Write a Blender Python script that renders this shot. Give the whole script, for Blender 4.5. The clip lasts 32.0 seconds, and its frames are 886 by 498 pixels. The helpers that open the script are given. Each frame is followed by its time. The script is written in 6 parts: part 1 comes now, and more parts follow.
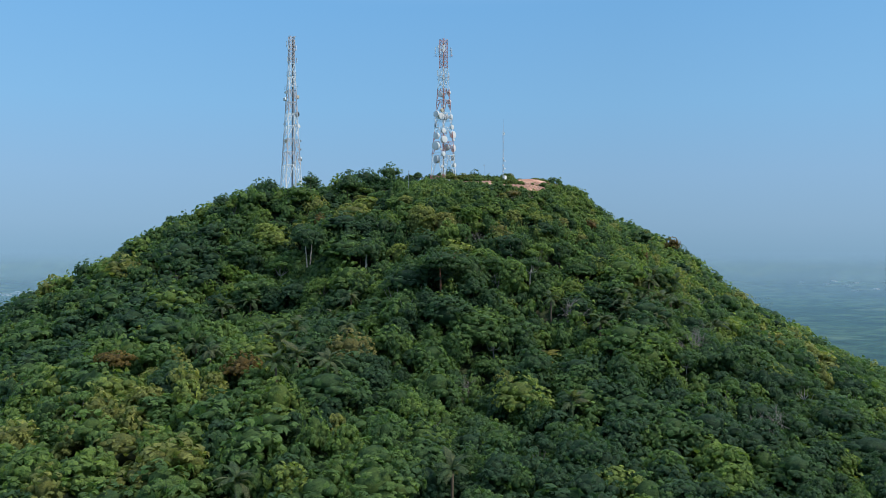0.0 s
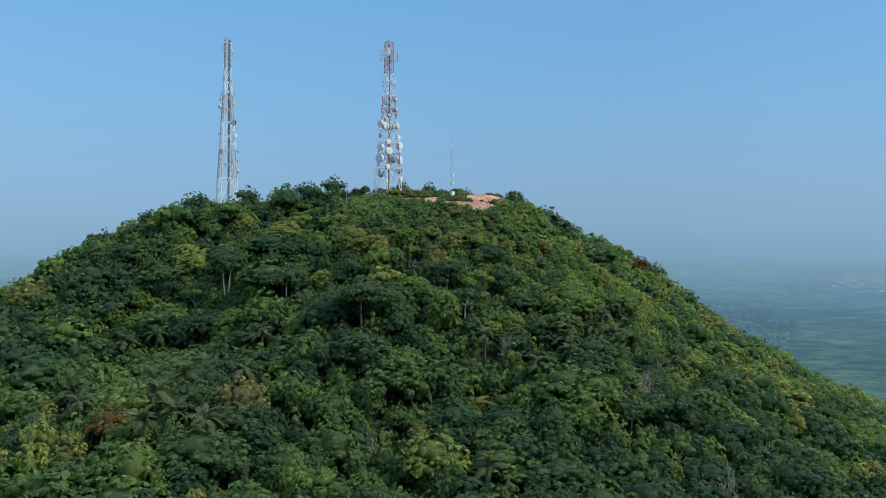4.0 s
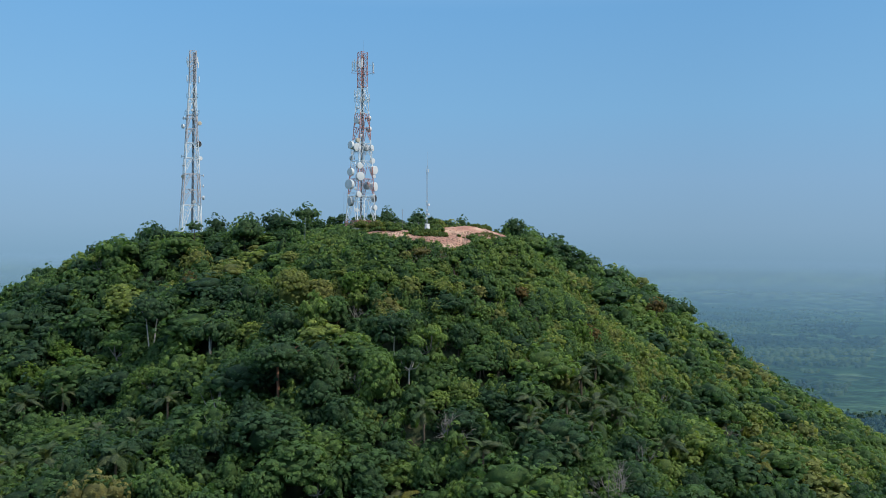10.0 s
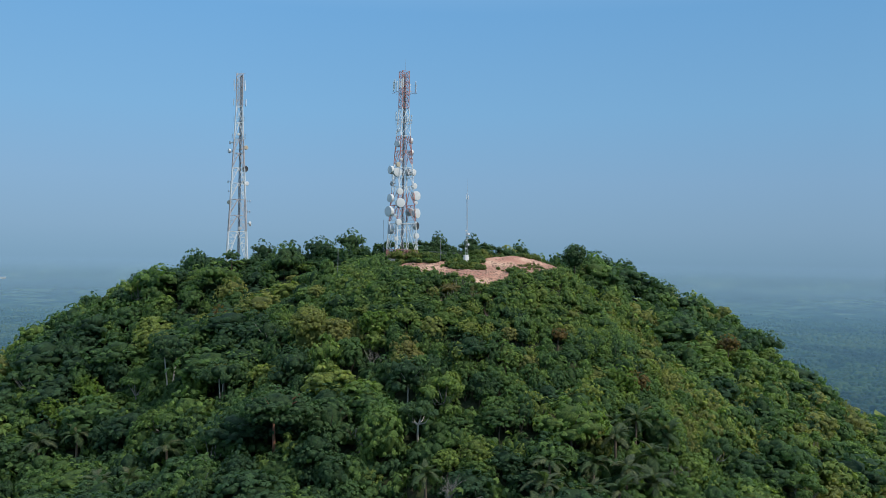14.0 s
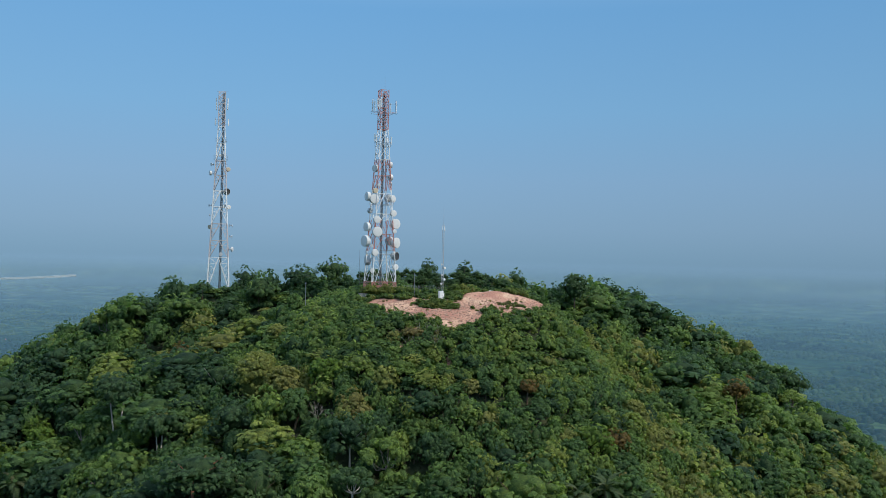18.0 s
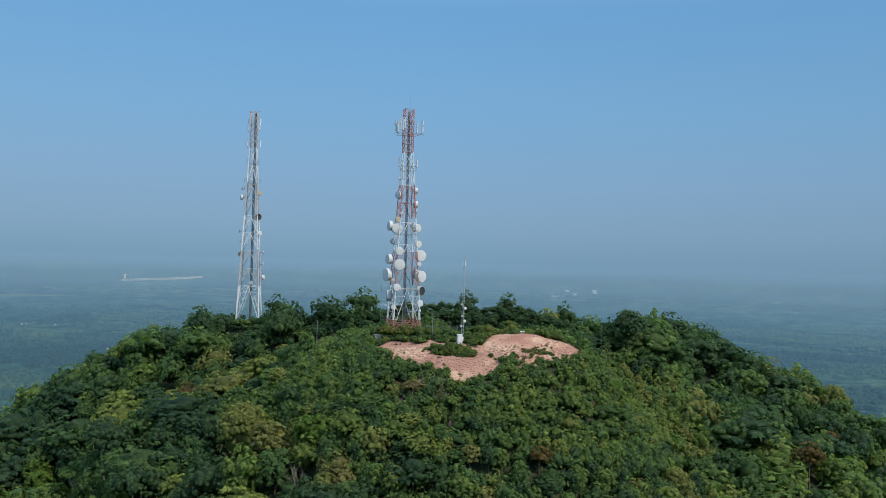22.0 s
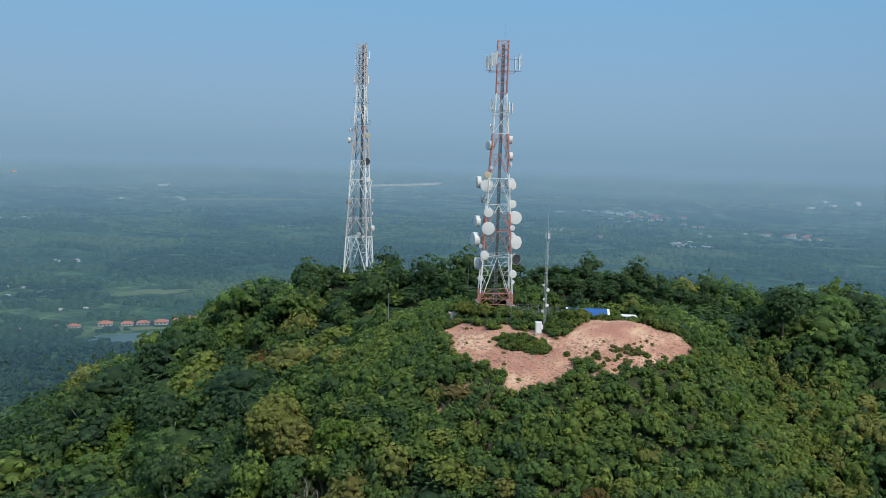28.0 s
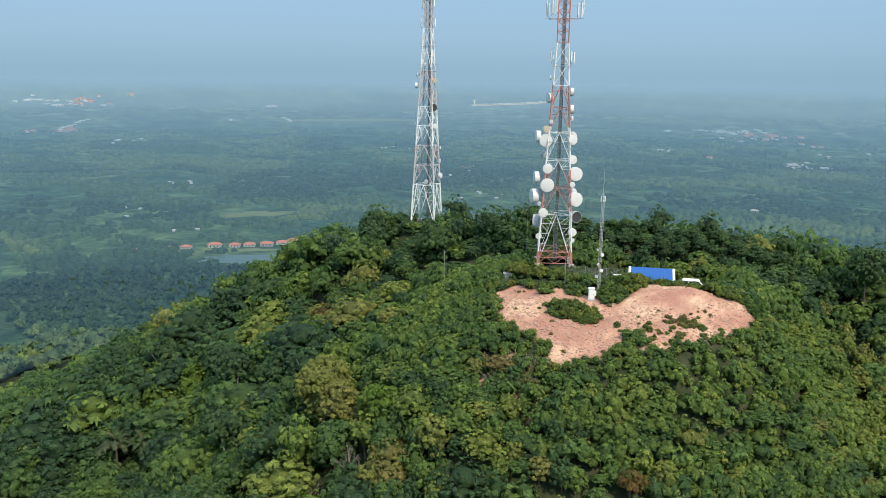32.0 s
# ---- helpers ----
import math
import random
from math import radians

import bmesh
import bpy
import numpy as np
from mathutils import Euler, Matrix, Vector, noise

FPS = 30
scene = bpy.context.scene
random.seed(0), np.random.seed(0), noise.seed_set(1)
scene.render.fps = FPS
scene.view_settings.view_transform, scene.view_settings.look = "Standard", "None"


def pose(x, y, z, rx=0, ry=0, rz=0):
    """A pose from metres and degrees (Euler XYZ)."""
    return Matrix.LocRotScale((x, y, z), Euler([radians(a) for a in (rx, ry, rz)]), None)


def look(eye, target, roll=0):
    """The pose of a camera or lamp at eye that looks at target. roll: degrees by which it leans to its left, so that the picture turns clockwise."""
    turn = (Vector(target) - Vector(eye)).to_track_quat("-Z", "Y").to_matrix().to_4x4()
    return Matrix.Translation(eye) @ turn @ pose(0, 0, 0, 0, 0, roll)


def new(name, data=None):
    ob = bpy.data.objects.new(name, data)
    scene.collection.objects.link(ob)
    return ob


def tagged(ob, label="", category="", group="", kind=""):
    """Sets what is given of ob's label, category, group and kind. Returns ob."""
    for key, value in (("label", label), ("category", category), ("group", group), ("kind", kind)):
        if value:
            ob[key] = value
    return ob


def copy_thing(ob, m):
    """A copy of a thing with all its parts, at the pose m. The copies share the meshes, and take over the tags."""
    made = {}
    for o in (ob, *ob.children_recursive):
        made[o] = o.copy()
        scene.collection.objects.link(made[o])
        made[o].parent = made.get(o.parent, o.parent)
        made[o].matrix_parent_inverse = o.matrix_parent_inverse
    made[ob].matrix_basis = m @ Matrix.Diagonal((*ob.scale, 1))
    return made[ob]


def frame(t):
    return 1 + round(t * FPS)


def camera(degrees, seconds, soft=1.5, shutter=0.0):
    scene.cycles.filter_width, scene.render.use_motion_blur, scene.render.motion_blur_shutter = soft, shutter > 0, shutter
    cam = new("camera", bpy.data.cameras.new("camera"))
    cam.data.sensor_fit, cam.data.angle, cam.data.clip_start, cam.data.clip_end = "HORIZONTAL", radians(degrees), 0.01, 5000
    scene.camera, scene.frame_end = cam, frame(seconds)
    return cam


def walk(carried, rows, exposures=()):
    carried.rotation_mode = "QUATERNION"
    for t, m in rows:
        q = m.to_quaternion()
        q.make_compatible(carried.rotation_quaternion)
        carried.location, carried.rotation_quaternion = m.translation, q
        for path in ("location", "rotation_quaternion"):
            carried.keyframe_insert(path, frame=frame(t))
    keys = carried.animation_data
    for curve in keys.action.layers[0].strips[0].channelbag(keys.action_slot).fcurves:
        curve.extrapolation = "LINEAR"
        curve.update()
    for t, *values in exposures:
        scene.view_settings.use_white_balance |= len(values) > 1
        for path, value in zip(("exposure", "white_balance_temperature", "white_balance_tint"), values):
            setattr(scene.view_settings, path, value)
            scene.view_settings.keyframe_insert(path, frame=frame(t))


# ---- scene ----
# ---------------------------------------------------------------- camera
import itertools

cam = camera(55.1, 32.0, soft=0.8)
PATH = [
    (0, (-96.23, -280.70, -25.12), (-63.81, -186.11, -24.53), 0.14),
    (0.5, (-92.82, -278.61, -24.01), (-60.66, -183.93, -23.56), 0.19),
    (1, (-89.42, -276.53, -22.94), (-57.45, -181.78, -22.52), 0.23),
    (1.5, (-86.07, -274.42, -21.90), (-54.14, -179.66, -21.54), 0.23),
    (2, (-82.75, -272.32, -20.91), (-50.90, -177.53, -20.56), 0.23),
    (2.5, (-79.48, -270.23, -20.00), (-47.62, -175.44, -19.67), 0.21),
    (3, (-76.25, -268.14, -19.17), (-44.33, -173.37, -18.81), 0.23),
    (3.5, (-73.07, -266.00, -18.40), (-41.05, -171.27, -17.99), 0.24),
    (5.5, (-60.65, -256.84, -15.71), (-31.96, -161.05, -14.84), 0.39),
    (6, (-57.54, -254.49, -14.92), (-30.43, -158.24, -13.88), 0.48),
    (6.5, (-54.41, -252.12, -14.09), (-28.45, -155.55, -12.92), 0.52),
    (7, (-51.27, -249.75, -13.23), (-25.78, -153.06, -12.01), 0.53),
    (7.5, (-48.12, -247.44, -12.35), (-22.58, -150.77, -11.08), 0.55),
    (8, (-44.97, -245.26, -11.45), (-19.36, -148.60, -10.22), 0.57),
    (8.5, (-41.88, -243.26, -10.55), (-16.25, -146.60, -9.43), 0.58),
    (9, (-38.87, -241.45, -9.62), (-13.23, -144.80, -8.56), 0.59),
    (9.5, (-35.95, -239.86, -8.68), (-10.64, -143.12, -7.67), 0.60),
    (10, (-33.11, -238.47, -7.74), (-9.84, -141.23, -6.77), 0.61),
    (10.5, (-30.32, -237.22, -6.80), (-11.24, -139.06, -5.85), 0.64),
    (11, (-27.56, -236.01, -5.84), (-12.79, -137.12, -4.92), 0.65),
    (11.5, (-24.80, -234.77, -4.90), (-13.20, -135.45, -3.93), 0.66),
    (12, (-22.03, -233.39, -3.99), (-11.89, -133.91, -2.94), 0.69),
    (12.5, (-19.24, -231.83, -3.11), (-9.35, -132.33, -1.94), 0.70),
    (13, (-16.42, -230.09, -2.25), (-6.64, -130.57, -1.00), 0.72),
    (13.5, (-13.54, -228.25, -1.38), (-3.91, -128.72, -0.07), 0.77),
    (14, (-10.65, -226.39, -0.48), (-1.12, -126.85, 0.89), 0.80),
    (14.5, (-7.79, -224.53, 0.49), (1.67, -124.98, 1.93), 0.83),
    (16.5, (3.27, -217.33, 5.17), (11.56, -117.68, 6.38), 0.97),
    (17, (5.87, -215.41, 6.28), (12.29, -115.62, 7.47), 0.99),
    (17.5, (8.42, -213.42, 7.35), (13.30, -113.55, 8.51), 1.05),
    (18, (10.95, -211.34, 8.38), (13.12, -111.37, 9.49), 1.14),
    (18.5, (13.49, -209.12, 9.37), (12.78, -109.13, 10.47), 1.24),
    (19, (16.02, -206.75, 10.34), (13.57, -106.78, 11.46), 1.31),
    (19.5, (18.56, -204.23, 11.25), (15.03, -104.30, 12.44), 1.32),
    (20, (21.08, -201.62, 12.17), (16.02, -101.76, 13.37), 1.37),
    (20.5, (23.59, -198.95, 13.11), (16.70, -99.20, 14.31), 1.43),
    (21, (26.05, -196.19, 14.12), (17.68, -96.55, 15.28), 1.48),
    (21.5, (28.46, -193.35, 15.14), (19.33, -93.78, 16.35), 1.50),
    (22, (30.81, -190.52, 16.18), (19.25, -91.20, 17.32), 1.50),
    (22.5, (33.06, -187.69, 17.23), (18.61, -88.74, 18.29), 1.50),
    (23, (35.29, -184.84, 18.29), (18.11, -86.33, 19.31), 1.50),
    (23.5, (37.55, -181.97, 19.32), (17.46, -84.01, 20.32), 1.51),
    (24, (39.72, -179.06, 20.28), (18.03, -81.44, 20.42), 1.52),
    (24.5, (41.77, -176.07, 21.19), (19.43, -78.61, 20.00), 1.54),
    (25, (43.68, -173.03, 22.04), (21.16, -75.63, 19.56), 1.58),
    (25.5, (45.45, -169.96, 22.87), (21.10, -73.05, 18.93), 1.63),
    (26, (47.11, -166.88, 23.75), (19.02, -71.06, 18.28), 1.69),
    (26.5, (48.78, -163.85, 24.72), (17.02, -69.27, 17.89), 1.73),
    (28.5, (54.76, -152.23, 28.79), (15.17, -61.18, 16.81), 1.39),
    (29, (55.76, -150.34, 29.66), (14.92, -60.01, 16.50), 1.16),
    (29.5, (56.43, -148.99, 30.46), (13.79, -59.68, 16.12), 0.92),
    (30, (56.89, -148.08, 31.28), (12.58, -59.80, 15.70), 0.74),
    (30.5, (57.35, -147.54, 32.15), (11.45, -60.30, 15.34), 0.62),
    (31, (57.91, -147.23, 33.02), (10.95, -60.76, 15.19), 0.58),
    (31.5, (58.63, -147.05, 33.84), (10.83, -61.31, 14.72), 0.68),
    (32, (59.48, -146.91, 34.61), (11.02, -61.84, 14.23), 0.82),
]
EXPOSURE = [(0.0, 0.40, 6480, 10), (6.0, 0.34, 6480, 10), (9.0, 0.30, 6480, 10), (13.0, 0.22, 6480, 10), (19.0, 0.16, 6480, 10), (23.0, 0.10, 6520, 10), (26.0, 0.04, 6600, 10),
            (29.0, 0.28, 6800, 11), (30.0, 0.34, 6900, 11), (31.0, 0.46, 7150, 11), (32.0, 0.62, 7200, 11)]
walk(cam, [(t, look(eye, target, roll)) for t, eye, target, roll in PATH], EXPOSURE)

# ---------------------------------------------------------------- light
SUN_TO = Vector((0.74, -0.46, 0.90)).normalized()
world = bpy.data.worlds.new("sky")
scene.world = world
world.use_nodes = True
sky = world.node_tree.nodes.new("ShaderNodeTexSky")
sky.sky_type, sky.sun_disc = "NISHITA", False
sky.sun_elevation = math.asin(SUN_TO.z)
sky.sun_rotation = math.atan2(SUN_TO.x, SUN_TO.y)
sky.air_density, sky.dust_density, sky.ozone_density = 1.2, 2.0, 1.5
back = world.node_tree.nodes["Background"]
way = world.node_tree.nodes.new("ShaderNodeTexCoord")
split = world.node_tree.nodes.new("ShaderNodeSeparateXYZ")
world.node_tree.links.new(way.outputs["Generated"], split.inputs["Vector"])
veil = world.node_tree.nodes.new("ShaderNodeValToRGB")
AIR = [(0.0, (0.182, 0.322, 0.462)), (0.012, (0.188, 0.333, 0.480)), (0.035, (0.198, 0.348, 0.514)), (0.09, (0.201, 0.367, 0.568)),
       (0.17, (0.174, 0.381, 0.624)), (0.28, (0.140, 0.352, 0.632)), (0.6, (0.42, 0.62, 0.88)), (1.0, (0.66, 0.85, 1.08))]
while len(veil.color_ramp.elements) < len(AIR):
    veil.color_ramp.elements.new(0.5)
for e, (p, c) in zip(veil.color_ramp.elements, AIR):
    e.position, e.color = p, (*c, 1)
world.node_tree.links.new(split.outputs["Z"], veil.inputs["Fac"])
gain = world.node_tree.nodes.new("ShaderNodeMix")
gain.data_type, gain.blend_type = "RGBA", "MIX"
strong = world.node_tree.nodes.new("ShaderNodeVectorMath")
strong.operation = "SCALE"
strong.inputs["Scale"].default_value = 0.09
world.node_tree.links.new(sky.outputs["Color"], strong.inputs[0])
world.node_tree.links.new(strong.outputs["Vector"], gain.inputs["A"])
side = world.node_tree.nodes.new("ShaderNodeValToRGB")  # the sky is deepest a quarter turn from the sun
for e, (p, c) in zip([side.color_ramp.elements[0], side.color_ramp.elements[1], side.color_ramp.elements.new(0.5)], ((0.42, 1.0), (1.0, 1.1), (0.75, 0.90))):
    e.position, e.color = p, (c, c, c, 1)
half = world.node_tree.nodes.new("ShaderNodeMath")
half.operation = "MULTIPLY_ADD"
half.inputs[1].default_value, half.inputs[2].default_value = 0.5, 0.5
world.node_tree.links.new(split.outputs["X"], half.inputs[0])
world.node_tree.links.new(half.outputs["Value"], side.inputs["Fac"])
turned_sky = world.node_tree.nodes.new("ShaderNodeMix")
turned_sky.data_type, turned_sky.blend_type = "RGBA", "MULTIPLY"
turned_sky.inputs["Factor"].default_value = 1.0
world.node_tree.links.new(veil.outputs["Color"], turned_sky.inputs["A"])
world.node_tree.links.new(side.outputs["Color"], turned_sky.inputs["B"])
world.node_tree.links.new(turned_sky.outputs["Result"], gain.inputs["B"])
gain.inputs["Factor"].default_value = 0.92
world.node_tree.links.new(gain.outputs["Result"], back.inputs["Color"])
back.inputs["Strength"].default_value = 1.0
sun = new("sun", bpy.data.lights.new("sun", "SUN"))
sun.data.energy, sun.data.angle, sun.data.color = 2.5, radians(0.6), (1.0, 0.94, 0.82)
sun.matrix_world = look(SUN_TO * 300, (0, 0, 0))


# ---------------------------------------------------------------- materials
def mat(name, rough=0.7, metal=0.0, spec=0.3):
    m = bpy.data.materials.new(name)
    m.use_nodes = True
    nt = m.node_tree
    b = nt.nodes["Principled BSDF"]
    b.inputs["Roughness"].default_value = rough
    b.inputs["Metallic"].default_value = metal
    b.inputs["Specular IOR Level"].default_value = spec
    return m, nt, b


def node(nt, kind, **values):
    n = nt.nodes.new(kind)
    for k, v in values.items():
        n.inputs[k].default_value = v
    return n


def ramp(nt, fac, stops):
    r = nt.nodes.new("ShaderNodeValToRGB")
    el = r.color_ramp.elements
    while len(el) < len(stops):
        el.new(0.5)
    for e, (p, c) in zip(el, stops):
        e.position, e.color = p, (*c, 1)
    nt.links.new(fac, r.inputs["Fac"])
    return r.outputs["Color"]


def mixc(nt, fac, a, b, mode="MIX"):
    n = nt.nodes.new("ShaderNodeMix")
    n.data_type, n.blend_type = "RGBA", mode
    for sock, v in ((n.inputs["Factor"], fac), (n.inputs["A"], a), (n.inputs["B"], b)):
        if isinstance(v, (int, float)):
            sock.default_value = v
        elif isinstance(v, tuple):
            sock.default_value = (*v, 1)
        else:
            nt.links.new(v, sock)
    return n.outputs["Result"]


def noise_tex(nt, scale, detail=4.0, rough=0.55):
    g = nt.nodes.new("ShaderNodeNewGeometry")
    n = node(nt, "ShaderNodeTexNoise", Scale=scale, Detail=detail, Roughness=rough)
    nt.links.new(g.outputs["Position"], n.inputs["Vector"])
    return n.outputs["Fac"]


def bump(nt, b, height, strength, distance):
    n = node(nt, "ShaderNodeBump", Strength=strength, Distance=distance)
    nt.links.new(height, n.inputs["Height"])
    nt.links.new(n.outputs["Normal"], b.inputs["Normal"])


def worn(name, color, rough=0.6, metal=0.0, scale=1.5, amount=0.25, dirt=(0.16, 0.12, 0.09), spec=0.3):
    """A painted or bare surface with stains at two scales."""
    m, nt, b = mat(name, rough, metal, spec)
    big, small = noise_tex(nt, scale, 5), noise_tex(nt, scale * 9, 3)
    c = mixc(nt, ramp(nt, big, [(0.42, (0, 0, 0)), (0.75, (amount,) * 3)]), color, dirt)
    c = mixc(nt, ramp(nt, small, [(0.3, (0, 0, 0)), (0.7, (0.18,) * 3)]), c, tuple(v * 0.75 for v in color))
    nt.links.new(c, b.inputs["Base Color"])
    bump(nt, b, small, 0.15, 0.01)
    return m


def leafy(name, stops, joined=False, clear=0.42, grain=1.6):
    """Foliage: tone from tree to tree, from bough to bough and from rosette to rosette."""
    m, nt, b = mat(name, 0.58, 0.0, 0.2)
    if joined:
        a = nt.nodes.new("ShaderNodeAttribute")
        a.attribute_name = "tone"
        tone = a.outputs["Fac"]
    else:
        tone = nt.nodes.new("ShaderNodeObjectInfo").outputs["Random"]
    c = ramp(nt, tone, stops)
    g = nt.nodes.new("ShaderNodeNewGeometry")
    leaf = ramp(nt, g.outputs["Random Per Island"], [(0.0, (0.76, 0.79, 0.80)), (0.5, (0.98, 0.99, 0.98)), (0.85, (1.16, 1.14, 1.06)), (1.0, (1.34, 1.28, 1.12))])
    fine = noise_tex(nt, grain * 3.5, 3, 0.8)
    # Darkens the crown's core, painting the shade inside the foliage into its colour.
    core_shade = ramp(nt, fine, [(0.38, (0.36, 0.40, 0.38)), (0.5, (0.64, 0.68, 0.62)), (0.62, (1.08, 1.05, 0.9))])
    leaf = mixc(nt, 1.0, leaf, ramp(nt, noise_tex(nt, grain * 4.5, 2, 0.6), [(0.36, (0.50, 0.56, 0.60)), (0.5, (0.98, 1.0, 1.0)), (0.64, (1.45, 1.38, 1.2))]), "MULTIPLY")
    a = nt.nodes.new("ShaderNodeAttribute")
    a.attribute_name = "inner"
    c = mixc(nt, 1.0, c, mixc(nt, a.outputs["Fac"], leaf, core_shade), "MULTIPLY")
    bough = noise_tex(nt, grain * 0.55, 3, 0.6)
    c = mixc(nt, 1.0, c, ramp(nt, bough, [(0.34, (0.78, 0.83, 0.86)), (0.5, (1.0, 1.0, 1.0)), (0.66, (1.22, 1.17, 1.02))]), "MULTIPLY")
    bump(nt, b, fine, 0.6, 0.28)
    nt.links.new(c, b.inputs["Base Color"])
    t = nt.nodes.new("ShaderNodeBsdfTranslucent")
    nt.links.new(mixc(nt, 1.0, c, (1.2, 1.3, 0.65), "MULTIPLY"), t.inputs["Color"])
    mix = nt.nodes.new("ShaderNodeMixShader")
    mix.inputs["Fac"].default_value = clear
    nt.links.new(b.outputs["BSDF"], mix.inputs[1])
    nt.links.new(t.outputs["BSDF"], mix.inputs[2])
    nt.links.new(mix.outputs["Shader"], nt.nodes["Material Output"].inputs["Surface"])
    return m


GREENS = [(0.0, (0.053, 0.102, 0.053)), (0.25, (0.078, 0.141, 0.056)), (0.5, (0.112, 0.186, 0.060)),
          (0.75, (0.166, 0.238, 0.064)), (0.93, (0.230, 0.270, 0.074)), (1.0, (0.23, 0.185, 0.082))]
M_LEAF = leafy("tree_leaves", GREENS)
M_LEAF_JOINED = leafy("forest_leaves", GREENS, True)
M_LEAF_YELLOW = leafy("yellow_green_leaves", [(0.0, (0.232, 0.250, 0.075)), (1.0, (0.245, 0.26, 0.08))])
M_LEAF_ORANGE = leafy("orange_leaves", [(0.0, (0.15, 0.095, 0.033)), (1.0, (0.17, 0.115, 0.038))])
M_LEAF_BRIGHT = leafy("bright_leaves", [(0.0, (0.115, 0.19, 0.036)), (1.0, (0.13, 0.20, 0.04))])
M_LEAF_DARK = leafy("dark_leaves", [(0.0, (0.058, 0.108, 0.055)), (1.0, (0.088, 0.150, 0.060))])
M_LEAF_DRY = leafy("dry_scrub_leaves", [(0.0, (0.15, 0.145, 0.06)), (1.0, (0.21, 0.165, 0.085))])
M_FROND = leafy("palm_fronds", [(0.0, (0.070, 0.112, 0.050)), (0.6, (0.098, 0.138, 0.066)), (1.0, (0.15, 0.155, 0.085))])
M_FROND_GREY = leafy("grey_palm_fronds", [(0.0, (0.10, 0.13, 0.075)), (1.0, (0.14, 0.16, 0.095))])
M_FROND_YELLOW = leafy("yellow_palm_fronds", [(0.0, (0.24, 0.21, 0.05)), (1.0, (0.26, 0.23, 0.06))])
M_PLAIN_LEAF = leafy("plain_leaves", [(0.0, (0.020, 0.048, 0.026)), (0.4, (0.042, 0.084, 0.038)), (0.7, (0.072, 0.126, 0.050)), (1.0, (0.125, 0.175, 0.066))], True, 0.12, 0.5)
M_BARK = worn("bark", (0.16, 0.12, 0.085), 0.9, 0, 0.8, 0.5, (0.06, 0.05, 0.04), 0.1)
M_BARK_RED = worn("red_bark", (0.26, 0.115, 0.07), 0.9, 0, 0.8, 0.3, (0.1, 0.06, 0.04), 0.1)
M_BARK_PALE = worn("pale_bark", (0.48, 0.43, 0.37), 0.9, 0, 0.8, 0.35, (0.16, 0.13, 0.1), 0.1)
M_DEAD = worn("dead_wood", (0.30, 0.265, 0.225), 0.9, 0, 0.6, 0.4, (0.12, 0.1, 0.08), 0.1)
M_WHITE = worn("white_paint", (0.80, 0.80, 0.79), 0.5, 0, 0.5, 0.2, (0.52, 0.49, 0.45))
M_RED = worn("red_oxide_paint", (0.50, 0.20, 0.16), 0.65, 0, 0.5, 0.55, (0.56, 0.42, 0.39))
M_FADED = worn("faded_red_paint", (0.56, 0.50, 0.49), 0.7, 0, 0.5, 0.5, (0.50, 0.47, 0.46))
M_MAST = worn("mast_steel", (0.52, 0.53, 0.53), 0.5, 0.2, 0.5, 0.25, (0.3, 0.28, 0.26))
M_GALV = worn("galvanised_steel", (0.36, 0.37, 0.38), 0.5, 0.5, 0.5, 0.3, (0.2, 0.19, 0.18))
M_CABLE = worn("black_cable", (0.10, 0.103, 0.105), 0.6, 0, 0.8, 0.2)
M_DISH = worn("dish_white", (0.70, 0.70, 0.69), 0.5, 0, 0.9, 0.3, (0.46, 0.42, 0.38))
M_DISH_GREY = worn("dish_grey", (0.50, 0.51, 0.52), 0.5, 0, 0.4, 0.2, (0.34, 0.32, 0.3))
M_DISH_TAN = worn("dish_tan", (0.52, 0.44, 0.33), 0.6, 0, 0.4, 0.2, (0.34, 0.28, 0.2))
M_DISH_DARK = worn("dish_dark", (0.05, 0.052, 0.055), 0.6, 0, 0.4, 0.2)
M_PANEL = worn("antenna_white", (0.82, 0.82, 0.80), 0.4, 0, 0.5, 0.08)
M_CONCRETE = worn("concrete", (0.42, 0.40, 0.37), 0.85, 0, 0.5, 0.4)
M_BLUE = worn("blue_sheet", (0.018, 0.115, 0.38), 0.6, 0, 0.4, 0.15, (0.1, 0.16, 0.3))
M_PALE_BLUE = worn("pale_blue_sheet", (0.34, 0.52, 0.70), 0.6, 0, 0.5, 0.15)
M_GLASS = worn("dark_glass", (0.02, 0.025, 0.03), 0.1, 0, 0.6, 0.1)
M_TYRE = worn("tyre", (0.02, 0.02, 0.02), 0.85, 0, 2, 0.2)
M_ROOF = worn("terracotta_roof", (0.56, 0.21, 0.125), 0.8, 0, 0.05, 0.3, (0.3, 0.12, 0.08))
M_WALL = worn("render_wall", (0.66, 0.63, 0.57), 0.85, 0, 0.05, 0.25)
M_ROCK = worn("pink_rock", (0.46, 0.29, 0.215), 0.95, 0, 0.9, 0.4, (0.30, 0.19, 0.15), 0.1)


# ---------------------------------------------------------------- plan of the land
def lattice(ix, iy, seed):
    h = (ix * 374761393 + iy * 668265263 + seed * 974711) & 0x7FFFFFFF
    h = ((h ^ (h >> 13)) * 1274126177) & 0x7FFFFFFF
    return ((h ^ (h >> 16)) & 0xFFFF) / 65535.0


